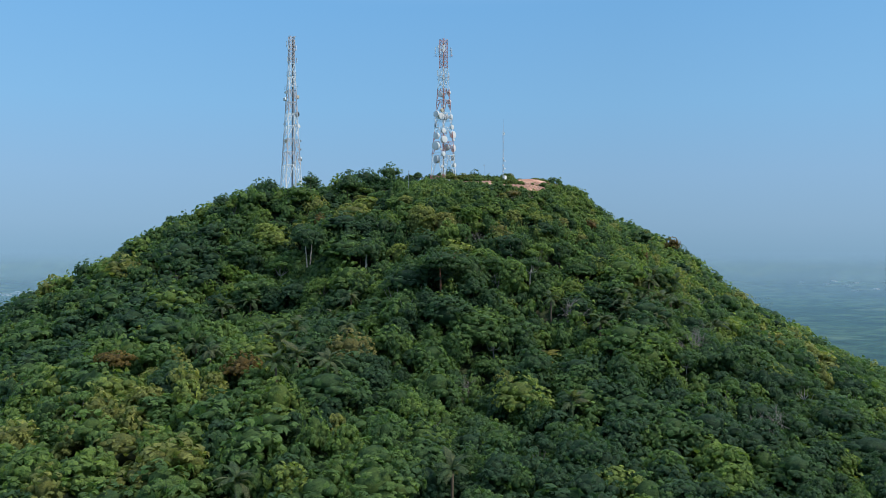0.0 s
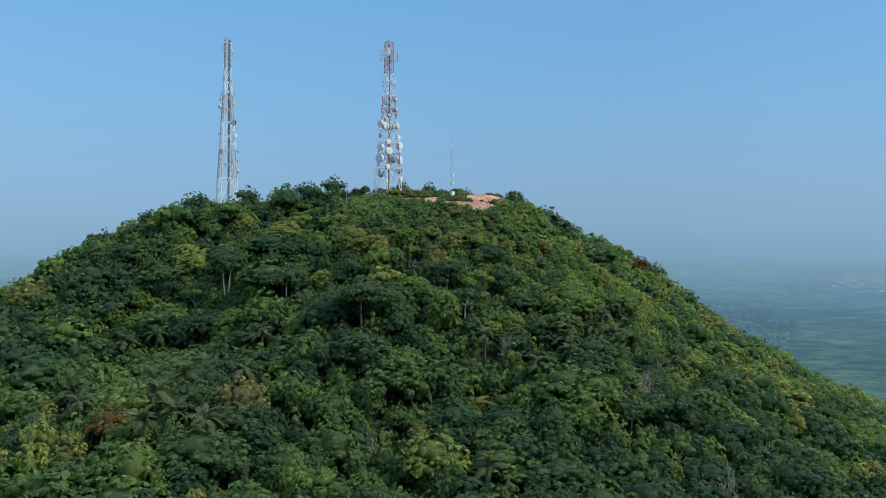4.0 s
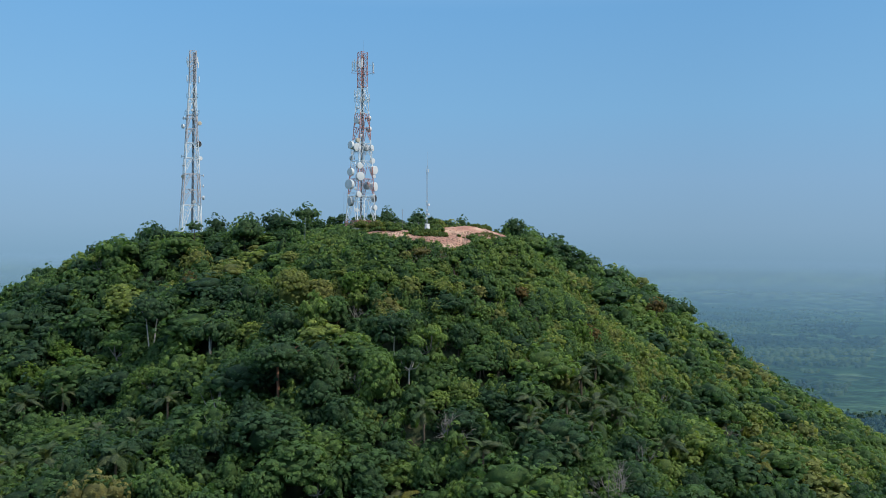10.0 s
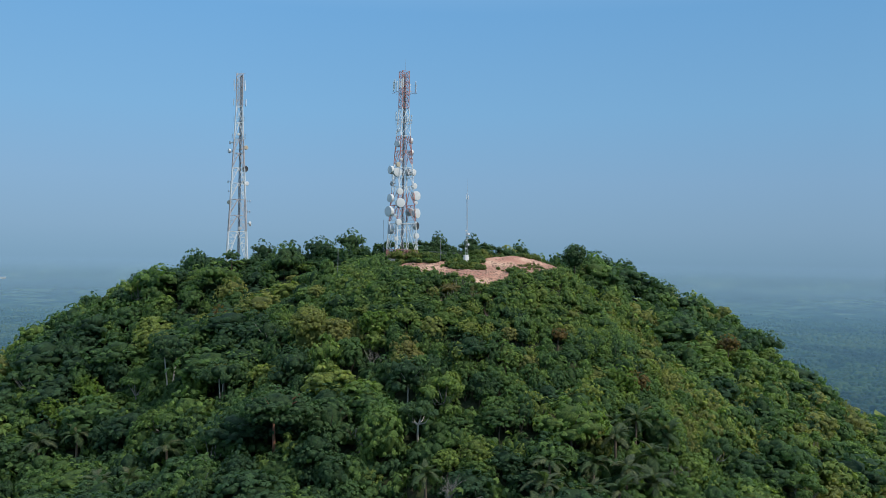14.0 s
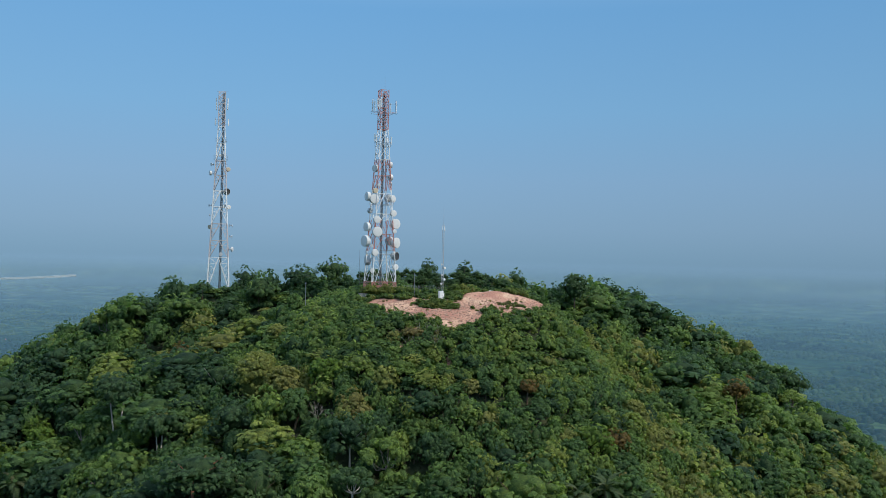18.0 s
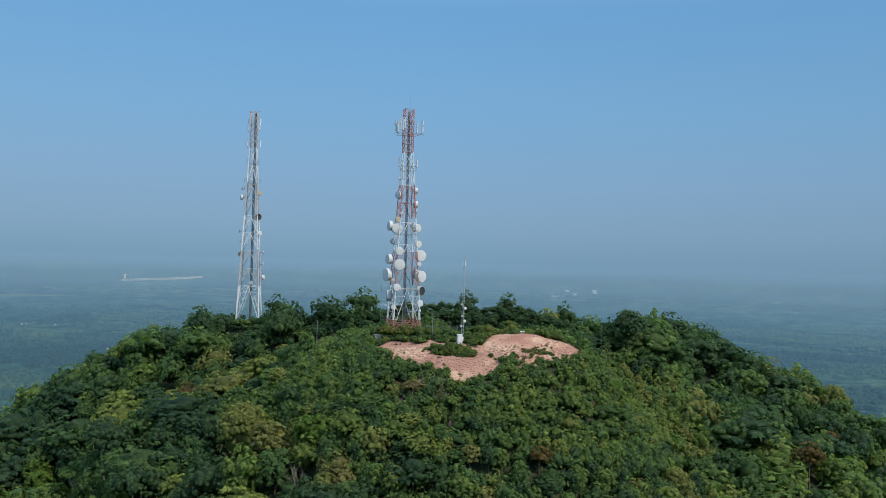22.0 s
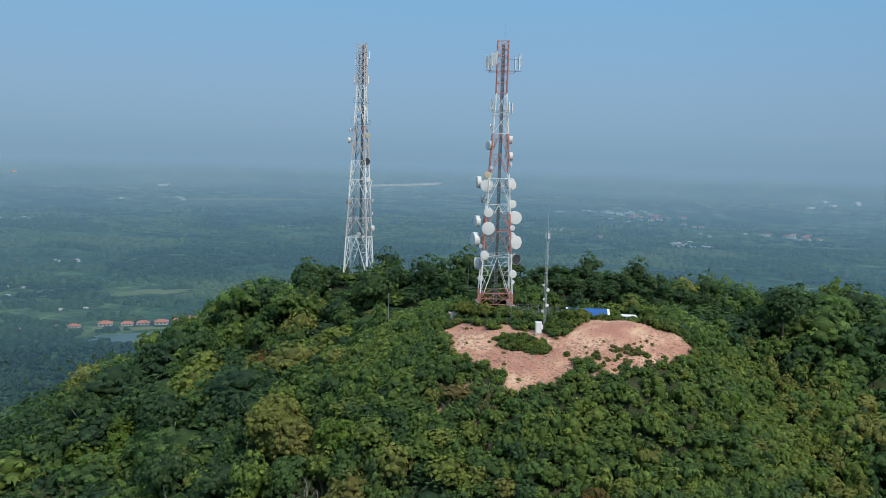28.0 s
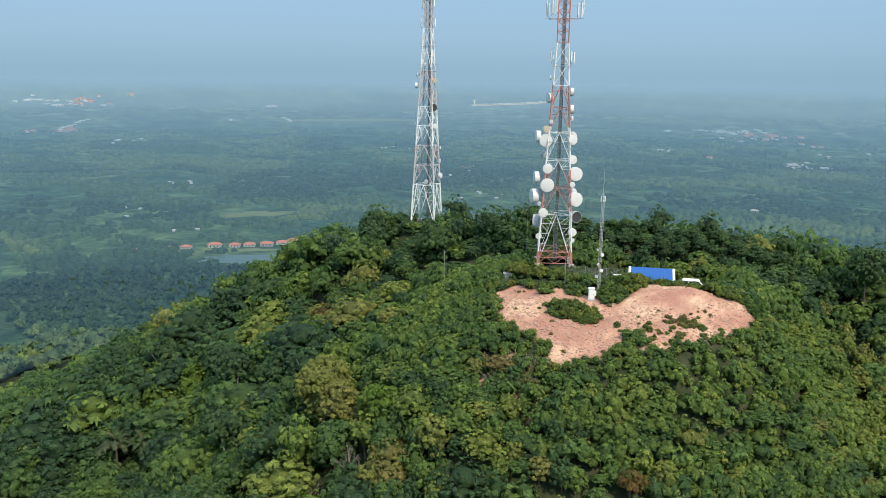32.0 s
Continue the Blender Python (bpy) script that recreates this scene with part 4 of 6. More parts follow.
def joined(name, arrs, places, label, category, material):
    """One mesh of many trees: arrs are kinds, places rows of (kind, x, y, z, turn, scale, height factor, tone)."""
    vs, qs, ts, tones, base = [], [], [], [], 0
    for k, (v, q, t) in enumerate(arrs):
        p = places[places[:, 0] == k]
        if not len(p):
            continue
        c, s = np.cos(p[:, 4])[:, None], np.sin(p[:, 4])[:, None]
        x = (v[None, :, 0] * c - v[None, :, 1] * s) * p[:, 5:6] + p[:, 1:2]
        y = (v[None, :, 0] * s + v[None, :, 1] * c) * p[:, 5:6] + p[:, 2:3]
        z = v[None, :, 2] * p[:, 5:6] * p[:, 6:7] + p[:, 3:4]
        vs.append(np.stack([x, y, z, np.broadcast_to(v[:, 3], x.shape)], -1).reshape(-1, 4))
        off = (base + np.arange(len(p)) * len(v))[:, None, None]
        qs.append((q[None] + off).reshape(-1, 4))
        ts.append((t[None] + off).reshape(-1, 3))
        tones.append(np.repeat(p[:, 7], len(v)))
        base += len(p) * len(v)
    me = arrays_mesh(name, np.concatenate(vs), np.concatenate(qs), np.concatenate(ts), np.concatenate(tones))
    me.materials.append(material)
    return tagged(new(name, me), label, category, kind="stuff")


SHORT = []  # places where only low growth stands, in front of bare trunks: (x, y, radius)
SPECIAL = []  # places kept free for trees with a look of their own: (x, y, radius)


def own_tree(name, x, y, top, r, high, leaf, bark, label, category="tree", lobes=7, leaves=1500, size=0.5, flat=0.8, trunk=0.42, core=0.6, keep=0.8, seed=1, free=0.0, dome=False, forked=False):
    """A tree with a look of its own. top: height of its crown's top; high: the crown's height."""
    g = np.random.default_rng(seed)
    base = float(ground_z(x, y))
    z = max(top - high - base, 0.6)
    root = thing(name, pose(x, y, base, 0, 0, g.uniform(0, 360)), label, category)
    v, q, t = crown_arrays(g, dome_lobes(g, r, z, high, 34) if dome else round_lobes(g, r, z, high, lobes + 3, flat), max(leaves, int(105 * r * r)), min(size, 0.44), core)
    me = arrays_mesh("crown", v, q, t)
    me.materials.append(leaf)
    part("crown", me, leaf, root)
    part("trunk", limb_mesh("trunk", forked_segs(g, z + 0.15 * high, r * 0.65, trunk) if forked else trunk_segs(g, z + high, z + 0.3 * high, r * 0.65, trunk, 5), bark), bark, root)
    SPECIAL.append((x, y, max(r * keep, 3.0)))
    if free:
        SHORT.append((x + 0.35 * free, y - 0.85 * free, free))
    return root


def branch(bm, g, p, way, length, w, depth):
    q = p + way * length
    bar(bm, p, q, w, 5, w * 0.62)
    if depth == 0:
        return
    for i in range(3 if depth > 1 else 2):
        d = (way + Vector(g.normal(0, 0.48, 3)) + Vector((0, 0, 0.15))).normalized()
        branch(bm, g, p.lerp(q, 0.55 + 0.45 * g.uniform(0.3, 1)), d, length * g.uniform(0.55, 0.8), w * 0.58, depth - 1)


def bare_tree(x, y, high, w, label, stems=1, depth=4, seed=1, sink=0.0, keep=3.2, mat_=None):
    g = np.random.default_rng(seed)
    root = thing("bare_tree", pose(x, y, float(ground_z(x, y)) - sink), label, "dead tree")
    for i in range(stems):
        bm = bmesh.new()
        d = Vector((g.normal(0, 0.28 if stems > 1 else 0.08), g.normal(0, 0.28 if stems > 1 else 0.08), 1)).normalized()
        branch(bm, g, Vector((g.normal(0, 0.3), g.normal(0, 0.3), -0.6)), d, high * 0.38, w, depth)
        part("stem", bm, mat_ or M_DEAD, root)
    SPECIAL.append((x, y, keep))
    if keep > 2:
        SHORT.append((x + 0.8, y - 3.0, keep - 0.4))


def frond_mesh(name, length, material, seed):
    """An arching palm leaf: leaflets along a drooping rib, pointing along x."""
    g = np.random.default_rng(seed)
    n = 17
    u = np.linspace(0.05, 1, n)
    rib = np.stack([length * (u - 0.12 * u ** 3), 0 * u, length * (0.60 * u - 0.95 * u * u)], -1)
    vs, qs = [], []
    for i in range(n):
        p = rib[i]
        along = rib[min(i + 1, n - 1)] - rib[max(i - 1, 0)]
        along = along / np.linalg.norm(along)
        long = length * 0.34 * (1 - abs(u[i] - 0.45) * 1.1) * g.uniform(0.8, 1.15)
        for s in (-1, 1):
            d = along * 0.7 + np.array([0, s * 1.0, -0.45])
            d = d / np.linalg.norm(d)
            b_ = len(vs)
            vs += [p - along * 0.075 * length / 3, p + along * 0.085 * length / 3, p + d * long + along * 0.04, p + d * long * 0.6 - along * 0.16]
            qs.append([b_, b_ + 1, b_ + 2, b_ + 3])
    k = len(vs)
    for i in range(n):
        vs += [rib[i] + (0, -0.05, 0), rib[i] + (0, 0.05, 0)]
    for i in range(n - 1):
        qs.append([k + 2 * i, k + 2 * i + 1, k + 2 * i + 3, k + 2 * i + 2])
    me = arrays_mesh(name, np.array(vs), np.array(qs))
    me.materials.append(material)
    return me


FRONDS = [frond_mesh("frond", 4.2, M_FROND, 1), frond_mesh("frond", 3.6, M_FROND, 2)]
FRONDS_GREY = [frond_mesh("frond", 4.4, M_FROND_GREY, 5), frond_mesh("frond", 3.8, M_FROND, 6)]
FRONDS_YELLOW = [frond_mesh("frond", 4.6, M_FROND_YELLOW, 3), frond_mesh("frond", 4.0, M_FROND, 4)]


def palm(x, y, top, fronds, label, seed, count=15, scale=1.0):
    g = np.random.default_rng(seed)
    base = float(ground_z(x, y))
    high = max(top - base - 2.0, 2.0)
    root = thing("palm", pose(x, y, base), label, "palm", "palms on the slope")
    bm = bmesh.new()
    lean = Vector((g.normal(0, 0.3), g.normal(0, 0.3), high))
    bar(bm, (0, 0, -0.8), lean * 0.5, 0.55, 8, 0.45)
    bar(bm, lean * 0.5, lean, 0.45, 8, 0.5)
    part("trunk", bm, M_BARK, root)
    for i in range(count):
        ob = part("frond", fronds[i % 2], None, root)
        a = 360 * (i + g.uniform(-0.3, 0.3)) / count * 2.4
        ob.matrix_basis = pose(*lean, g.uniform(-25, 25), -g.uniform(-25, 78), a) @ Matrix.Diagonal((scale * g.uniform(0.75, 1.1), scale, scale, 1))
    SPECIAL.append((x, y, 3.4))
    SHORT.append((x, y - 3.5, 2.2))


def open_tree(x, y, top, r, leaf, bark, label, seed, lobes=8, high=8.0, thin=0.42, free=2.6):
    """A tall tree with an open crown: pale forking limbs, each ending in a clump of its own."""
    g = np.random.default_rng(seed)
    base = float(ground_z(x, y))
    h = max(top - base, 6.0)
    root = thing("tree", pose(x, y, base), label, "tree")
    fork = Vector((g.normal(0, 0.5), g.normal(0, 0.5), h * g.uniform(0.38, 0.52)))
    bend = fork * 0.5 + Vector((g.normal(0, 0.35), g.normal(0, 0.35), 0))
    segs = [((0, 0, -1.2), bend, thin, thin * 0.8), (bend, fork, thin * 0.8, thin * 0.66)]
    out = []
    for i in range(lobes):
        a = 2.39996 * i + g.uniform(-0.4, 0.4)
        d = r * math.sqrt((i + 0.6) / lobes) * g.uniform(0.8, 1.05)
        q = g.uniform(0.28, 0.40) * r
        z = h - q * 0.6 - (h - fork.z) * 0.62 * (d / r) ** 1.6 * g.uniform(0.6, 1.1)
        tip = Vector((d * math.cos(a), d * math.sin(a), z))
        knee = fork.lerp(tip, 0.5) + Vector((0, 0, -0.08 * h)) + Vector(g.normal(0, 0.25, 3))
        segs += [(fork, knee, thin * 0.5, thin * 0.34), (knee, tip, thin * 0.34, thin * 0.14)]
        out.append((tip.x, tip.y, tip.z, q, q * g.uniform(0.5, 0.75)))
    v, q, t = crown_arrays(g, out, int(210 * lobes), 0.40, 0.55)
    me = arrays_mesh("crown", v, q, t)
    me.materials.append(leaf)
    part("crown", me, leaf, root)
    part("trunk", limb_mesh("trunk", segs, bark), bark, root)
    SPECIAL.append((x, y, r * 0.62))
    if free:
        SHORT.append((x + 0.3 * free, y - free - 1.0, free))


# trees with a look of their own
own_tree("tree", -21.2, -43.2, -9.8, 5.4, 11.5, M_LEAF_YELLOW, M_BARK, "large domed tree with yellow-green flowering crown", lobes=9, leaves=6400, size=0.34, core=0.8, seed=3, dome=True, keep=1.0)
own_tree("tree", -39.3, -41.3, -22.3, 3.4, 4.5, M_LEAF_YELLOW, M_BARK, "small tree with yellow-green crown among darker trees", seed=4)
own_tree("tree", -25.5, -72.9, -23.4, 7.2, 6.5, M_LEAF_DARK, M_BARK_RED, "dark spreading tree with a bare reddish trunk", lobes=14, leaves=4200, size=0.4, flat=0.3, trunk=0.7, keep=0.7, seed=5, free=4.0)
own_tree("tree", -52.7, -31.9, -17.0, 5.2, 6.0, M_LEAF_DARK, M_BARK_PALE, "tall dark tree with a forked pale trunk", leaves=2600, trunk=0.42, seed=6, free=6.0, forked=True, size=0.42)
own_tree("tree", -39.1, -47.1, -21.9, 5.4, 4.8, M_LEAF_DARK, M_BARK_PALE, "dark rounded tree with slim pale stems", leaves=2600, trunk=0.4, seed=7, free=5.5, forked=True, size=0.42)
own_tree("tree", -23.5, -52.5, -18.0, 6.0, 9.0, M_LEAF_DARK, M_BARK, "broad dark green tree below the yellow crown", leaves=3600, size=0.4, seed=8)
own_tree("tree", 43.7, -53.1, -22.0, 3.4, 6.0, M_LEAF_BRIGHT, M_BARK, "bright lime-green tree on the slope", seed=9)
own_tree("tree", 85.3, -11.8, -18.8, 3.0, 5.0, M_LEAF_ORANGE, M_BARK, "tree with orange-brown leaves near the ridge", seed=10, leaves=600)
own_tree("tree", 52.2, 20.0, 5.6, 4.4, 8.5, M_LEAF_DARK, M_BARK, "tall dark rounded tree on the summit", seed=11, leaves=2600, size=0.38, dome=True)
own_tree("tree", 65.6, 43.7, 3.2, 4.8, 8.5, M_LEAF_DARK, M_BARK, "dark rounded tree behind the clearing", seed=12)
own_tree("tree", 73.9, 41.9, 0.8, 4.4, 8.0, M_LEAF_DARK, M_BARK, "dark rounded tree behind the clearing", seed=13)
own_tree("tree", 117.0, 29.0, -21.2, 4.4, 8.0, M_LEAF_DARK, M_BARK, "dark tree standing out on the shoulder of the hill", seed=14)
own_tree("tree", -31.7, 10.0, 3.8, 5.2, 9.0, M_LEAF_DARK, M_BARK, "tall green tree between the two towers", seed=15, leaves=1800)
own_tree("tree", -59.5, 28.4, 1.8, 4.4, 9.0, M_LEAF_DARK, M_BARK, "dark tree beside the white tower", seed=16, leaves=840)
own_tree("tree", -45.4, 6.2, 1.4, 2.3, 2.8, M_LEAF_DARK, M_BARK, "small umbrella-shaped tree beside the white tower", seed=17, leaves=280, lobes=4, flat=0.4, trunk=0.28)
own_tree("tree", -103.8, -78.0, -47.0, 4.6, 3.4, M_LEAF_ORANGE, M_BARK_PALE, "flat-topped brownish tree on a slim trunk", seed=18, flat=0.4, leaves=600, free=5.0)
own_tree("tree", -78.1, -98.5, -46.0, 4.4, 5.5, M_LEAF_ORANGE, M_BARK, "spreading tree with rusty orange leaves", seed=19, leaves=840)
own_tree("tree", 48.0, -49.1, -23.7, 3.4, 5.0, M_LEAF_ORANGE, M_BARK, "brownish leafy tree on the slope", seed=20, leaves=600)
own_tree("tree", 97.3, 14.4, -21.0, 2.6, 4.0, M_LEAF_ORANGE, M_BARK, "small orange-leaved tree near the ridge", seed=21, leaves=400)
own_tree("tree", 32.4, 24.8, 2.9, 3.0, 5.0, M_LEAF_YELLOW, M_BARK, "yellow-green tree in the dark row behind the shed", seed=22)
own_tree("tree", -7.5, -47.5, -11.8, 3.9, 6.5, M_LEAF_BRIGHT, M_BARK, "rounded lime-green tree below the clearing", seed=23, leaves=2000, dome=True)
own_tree("tree", -45.0, -21.0, -15.5, 3.4, 5.0, M_LEAF_BRIGHT, M_BARK_PALE, "light green spreading tree on the shady slope", seed=24, leaves=1200, flat=0.5)
own_tree("tree", -45.5, -12.0, -12.5, 2.6, 4.0, M_LEAF_ORANGE, M_BARK_PALE, "thin tree with brownish leaves on the slope", seed=25, leaves=500)
own_tree("tree", 31.2, -48.3, -14.5, 1.8, 3.0, M_LEAF_ORANGE, M_BARK, "small rusty-leaved tree below the clearing", seed=26, leaves=600)
for i, (tx, ty, tt, tr) in enumerate(((-40.3, 34.4, 4.6, 3.6), (-22.7, 19.4, 2.0, 4.8), (-13.3, 20.6, 1.6, 4.4), (36.8, 27.5, 1.0, 3.2), (22.6, 27.7, 2.0, 3.0), (12.0, 27.0, 2.2, 2.8), (86.7, 41.4, -6.0, 4.4), (-66.0, 24.2, -3.2, 4.0), (-72.5, 22.5, -4.2, 3.6))):
    own_tree("tree", tx, ty, tt, tr, 8.0, M_LEAF_DARK, M_BARK, "dark leafy tree on the crest of the hill", seed=320 + i, leaves=1200, size=0.5)
bare_tree(4.8, -86.2, 10.0, 0.34, "grey leafless tree with many bare stems", 4, 4, 31)
bare_tree(28.1, -132.4, 13.0, 0.6, "large grey dead tree with a spreading bare crown", 2, 5, 32, 0, 4.5)
bare_tree(9.6, -142.1, 9.0, 0.3, "slender dead tree with bare branches", 1, 4, 33)
bare_tree(39.9, -89.5, 10.0, 0.3, "thin leafless tree on the slope", 2, 4, 34)
bare_tree(30.1, -102.1, 9.5, 0.3, "thin leafless tree on the slope", 2, 4, 35)
bare_tree(49.6, -71.6, 9.0, 0.3, "thin leafless tree on the slope", 2, 4, 36)
bare_tree(-10.5, -75.4, 10.0, 0.28, "pale leafless tree among green crowns", 1, 4, 37)
bare_tree(-7.6, -54.6, 7.0, 0.2, "pale leafless tree among green crowns", 2, 4, 38)
bare_tree(-30.0, -105.6, 10.0, 0.3, "grey dead tree with short branches", 1, 4, 39)
bare_tree(16.9, -65.4, 9.5, 0.42, "broken pale tree stump above the bushes", 1, 0, 40, 0, 1.8, M_BARK_PALE)
bare_tree(-13.2, -57.8, 7.0, 0.2, "pale leafless tree among green crowns", 2, 4, 41)
for i, (px, py, pt) in enumerate(((42.9, -65.0, -30.2), (43.2, -73.6, -35.0), (22.3, -82.3, -34.2), (-64.5, -82.8, -41.8), (-72.1, -106.4, -46.5),
                                  (-62.1, -107.1, -46.4), (36.9, -72.4, -32.2), (-50.6, -152.3, -59.0), (-83.6, -146.2, -59.5), (-46.4, -61.9, -35.8),
                                  (-13.7, -123.4, -54.9), (49.0, -66.0, -33.0), (-70.0, -96.0, -43.0), (30.5, -80.0, -35.0))):
    palm(px, py, pt + 1.0, FRONDS, "grey-green palm with drooping fronds on the slope", 50 + i, 16, 1.0)
for i, (px, py) in enumerate(((36.8, -78.4), (28.4, -87.2), (17.8, -91.5), (41.8, -79.5), (38.4, -67.5), (33.2, -84.9), (20.7, -86.3), (24.2, -95.3), (0.8, -83.5), (-59.5, -60.3),
                              (-53.4, -86.0), (-70.4, -80.5), (-66.6, -101.5), (-86.8, -78.5), (-70.4, -39.2), (-77.8, -39.5), (-51.8, -66.8), (-84.0, -88.0), (50.0, -84.0), (9.2, -93.6))):
    palm(px, py, float(canopy(px, py)) + 1.2, FRONDS_GREY if i % 3 == 0 else FRONDS, "palm with long arching fronds among the trees", 80 + i, 16, 0.85 + 0.08 * (i % 4))
palm(-6.2, -93.8, -48.6, FRONDS_YELLOW, "palm with yellowing fronds on the slope", 70, 16, 1.1)


palm(73.6, -80.5, -48.5, FRONDS_YELLOW, "palm with yellowing fronds on the slope", 71, 14, 0.9)
palm(-53.9, -59.5, -43.5, FRONDS, "grey-green palm with drooping fronds on the slope", 72, 16, 1.1)
bare_tree(30.5, -103.0, 11.0, 0.3, "thin leafless tree on the slope", 2, 4, 42)
for i, (tx, ty) in enumerate(((-76.0, -30.0), (-71.0, -25.0), (-80.5, -26.0), (-74.0, -21.0))):
    own_tree("tree", tx, ty, float(canopy(tx, ty)) + 0.4, 3.2, 6.5, M_LEAF_BRIGHT, M_BARK, "bright green creeper-covered tree on the slope", seed=340 + i, leaves=1500, size=0.36, dome=True)


def tall_trees():
    """Slim trees with bare trunks in a dark row behind the compound."""
    g = np.random.default_rng(61)
    protos = []
    for k in range(4):
        z, high, r = 4.6 + 0.5 * k, 4.2, 2.1 + 0.25 * (k % 2)
        root = thing("tall_tree", pose(0, 0, 0), "tall dark tree with a bare slim trunk behind the compound", "tree", "tall trees behind the compound")
        v, q, t = crown_arrays(g, round_lobes(g, r, z, high, 6, 0.7), 620, 0.42, 0.72)
        me = arrays_mesh("crown", v, q, t)
        me.materials.append(M_LEAF_DARK)
        part("crown", me, M_LEAF_DARK, root)
        part("trunk", limb_mesh("trunk", trunk_segs(g, z + high, z + 0.6, r * 0.6, 0.3, 4), M_BARK), M_BARK, root)
        protos.append(root)
    for i in range(70):
        u = (i + 0.5) / 70
        x, y = -6 + 43 * u + g.normal(0, 0.8), 15.5 + 11.0 * g.uniform(0, 1) + 3.0 * u
        m = Matrix.LocRotScale((x, y, float(ground_z(x, y))), Euler((0, 0, g.uniform(0, 6.28))), None)
        if i < 4:
            root = protos[i]
            root.matrix_world = m
        else:
            root = copy_thing(protos[i % 4], m)
        top = 2.0 + g.normal(0, 0.8) - 1.6 * smooth(0.72, 1.0, u)
        k = float(np.clip((top - ground_z(x, y)) / (8.8 + 0.5 * (i % 4)), 0.45, 1.0))
        w = max(k, 0.62) * g.uniform(0.85, 1.1)
        root.scale = (w, w, k)
        SPECIAL.append((x, y, 1.6))


tall_trees()

# open-crowned trees with pale limbs showing
OPEN_TREES = ((0.2, -71.9), (4.7, -67.4), (37.8, -92.4), (22.0, -111.0), (26.1, -120.2), (13.4, -127.5), (75.9, -106.3), (47.0, -74.9), (96.2, -33.9),
              (105.1, 24.8), (108.9, 14.8), (-51.4, -47.0), (-37.4, -69.4), (-43.7, -16.3), (-69.7, 9.0), (-89.1, -15.6), (-98.2, -59.7),
              (-44.5, -122.8), (-35.0, -123.2), (-24.2, -5.2), (-60.0, -30.0), (62.0, -60.0), (80.0, -60.0), (-110.0, -95.0), (55.0, -112.0), (-20.0, -95.0), (-30.0, -140.0))
for i, (tx, ty) in enumerate(OPEN_TREES):
    g = np.random.default_rng(400 + i)
    if min(math.hypot(tx - sx, ty - sy) - sr for sx, sy, sr in SPECIAL) < 1.0:
        continue
    open_tree(tx, ty, float(canopy(tx, ty)) + g.uniform(1.0, 3.2), g.uniform(3.0, 4.4), M_LEAF if i % 3 else M_LEAF_DARK, M_BARK_PALE if i % 3 == 0 else M_DEAD,
              "tall open-crowned tree with pale forking limbs", 420 + i, 7 + i % 4, 8.0, g.uniform(0.34, 0.5), 3.0 if i % 2 else 2.2)

SPECIAL += [(9.3, -39.4, 1.6), (13.6, -43.8, 1.9), (15.6, -46.8, 1.2)]  # bare slips below the clearing
SPECIAL += [(42.0, -9.0, 2.6), (42.6, -13.0, 2.8), (43.3, -17.0, 2.4)]  # a bare patch beside the clearing
# large dark crowns that stand out of the slope
g = np.random.default_rng(62)
for i in range(34):
    x, y = g.uniform(-95, 30), g.uniform(-105, -25)
    if min(math.hypot(x - sx, y - sy) - sr for sx, sy, sr in SPECIAL + SHORT) < 3.5 or float(bare(x, y)) > 0 or math.hypot(x - 17, y + 17) < 32:
        continue
    own_tree("tree", x, y, float(canopy(x, y)) + g.uniform(0.5, 2.5), g.uniform(4.2, 5.6), g.uniform(6.5, 9.0), M_LEAF_DARK if i % 2 else M_LEAF, M_BARK_PALE if i % 3 == 0 else M_BARK,
             "large dark-leaved tree rising above its neighbours" if i % 2 else "large green tree rising above its neighbours", seed=300 + i, leaves=1500, size=0.52, keep=0.75)
# trees of the plain: near ones as leafy clumps, far ones as small rounded crowns
rng = np.random.default_rng(21)
PLAIN_KINDS = []
for r, high, n in ((4.2, 7.0, 4), (5.0, 8.0, 5), (3.4, 9.0, 4)):
    v, q, t = crown_arrays(rng, round_lobes(rng, r, 1.0, high, n, 0.8), 50, 1.7, 0.95, 5, False)
    PLAIN_KINDS.append((v, q, t))


LOW_KINDS = [crown_arrays(rng, round_lobes(rng, r, 1.0, 7.0, 3, 0.8), 40, 1.5, 0.95, 5, False) for r in (3.8, 4.4, 3.2)]

def thicket(x, y):
    """Below the clearing the growth is young, low and close."""
    rough = 1 + 0.5 * (vnoise(x, y, 11, 19) - 0.5)
    return (((x - 32) / 46) ** 2 + ((y + 36) / 34) ** 2 < rough) | (((x - 52) / 18) ** 2 + ((y - 6) / 20) ** 2 < rough)


x, y, g = scatter(-250, 260, -300, 130, 5.5, 5)
x2, y2, _ = scatter(-30, 90, -90, 32, 2.9, 6)
young = np.concatenate([np.zeros(len(x), bool), thicket(x2, y2)])
pick = np.concatenate([~thicket(x, y), thicket(x2, y2)])
x, y, young = np.concatenate([x, x2])[pick], np.concatenate([y, y2])[pick], young[pick]
top = canopy(x, y)
edge = np.hypot((x - 17.5) / 1.35, (y + 17.5) / 1.12) - 15.5
clear_of = (bare(x, y) < 0.05) & ~((edge < 6) & (y < -6)) & (np.hypot(x - 2, y + 1) > 6.0) & (np.hypot(x + 47, y - 32.7) > 5.0) & ~((np.abs(x - 16) < 9) & (np.abs(y - 2) < 9))
clear_of &= np.hypot(x - 27, y + 7) > 6.2
clear_of &= ~((y > -4) & (y < 9) & (x > -5) & (x < 31) & (np.hypot(x, y) > 5))
for sx, sy, sr in SPECIAL:
    clear_of &= np.hypot(x - sx, y - sy) > sr
clear_of &= top > -185
x, y, top, young = x[clear_of], y[clear_of], top[clear_of], young[clear_of]
gz = ground_z(x, y)
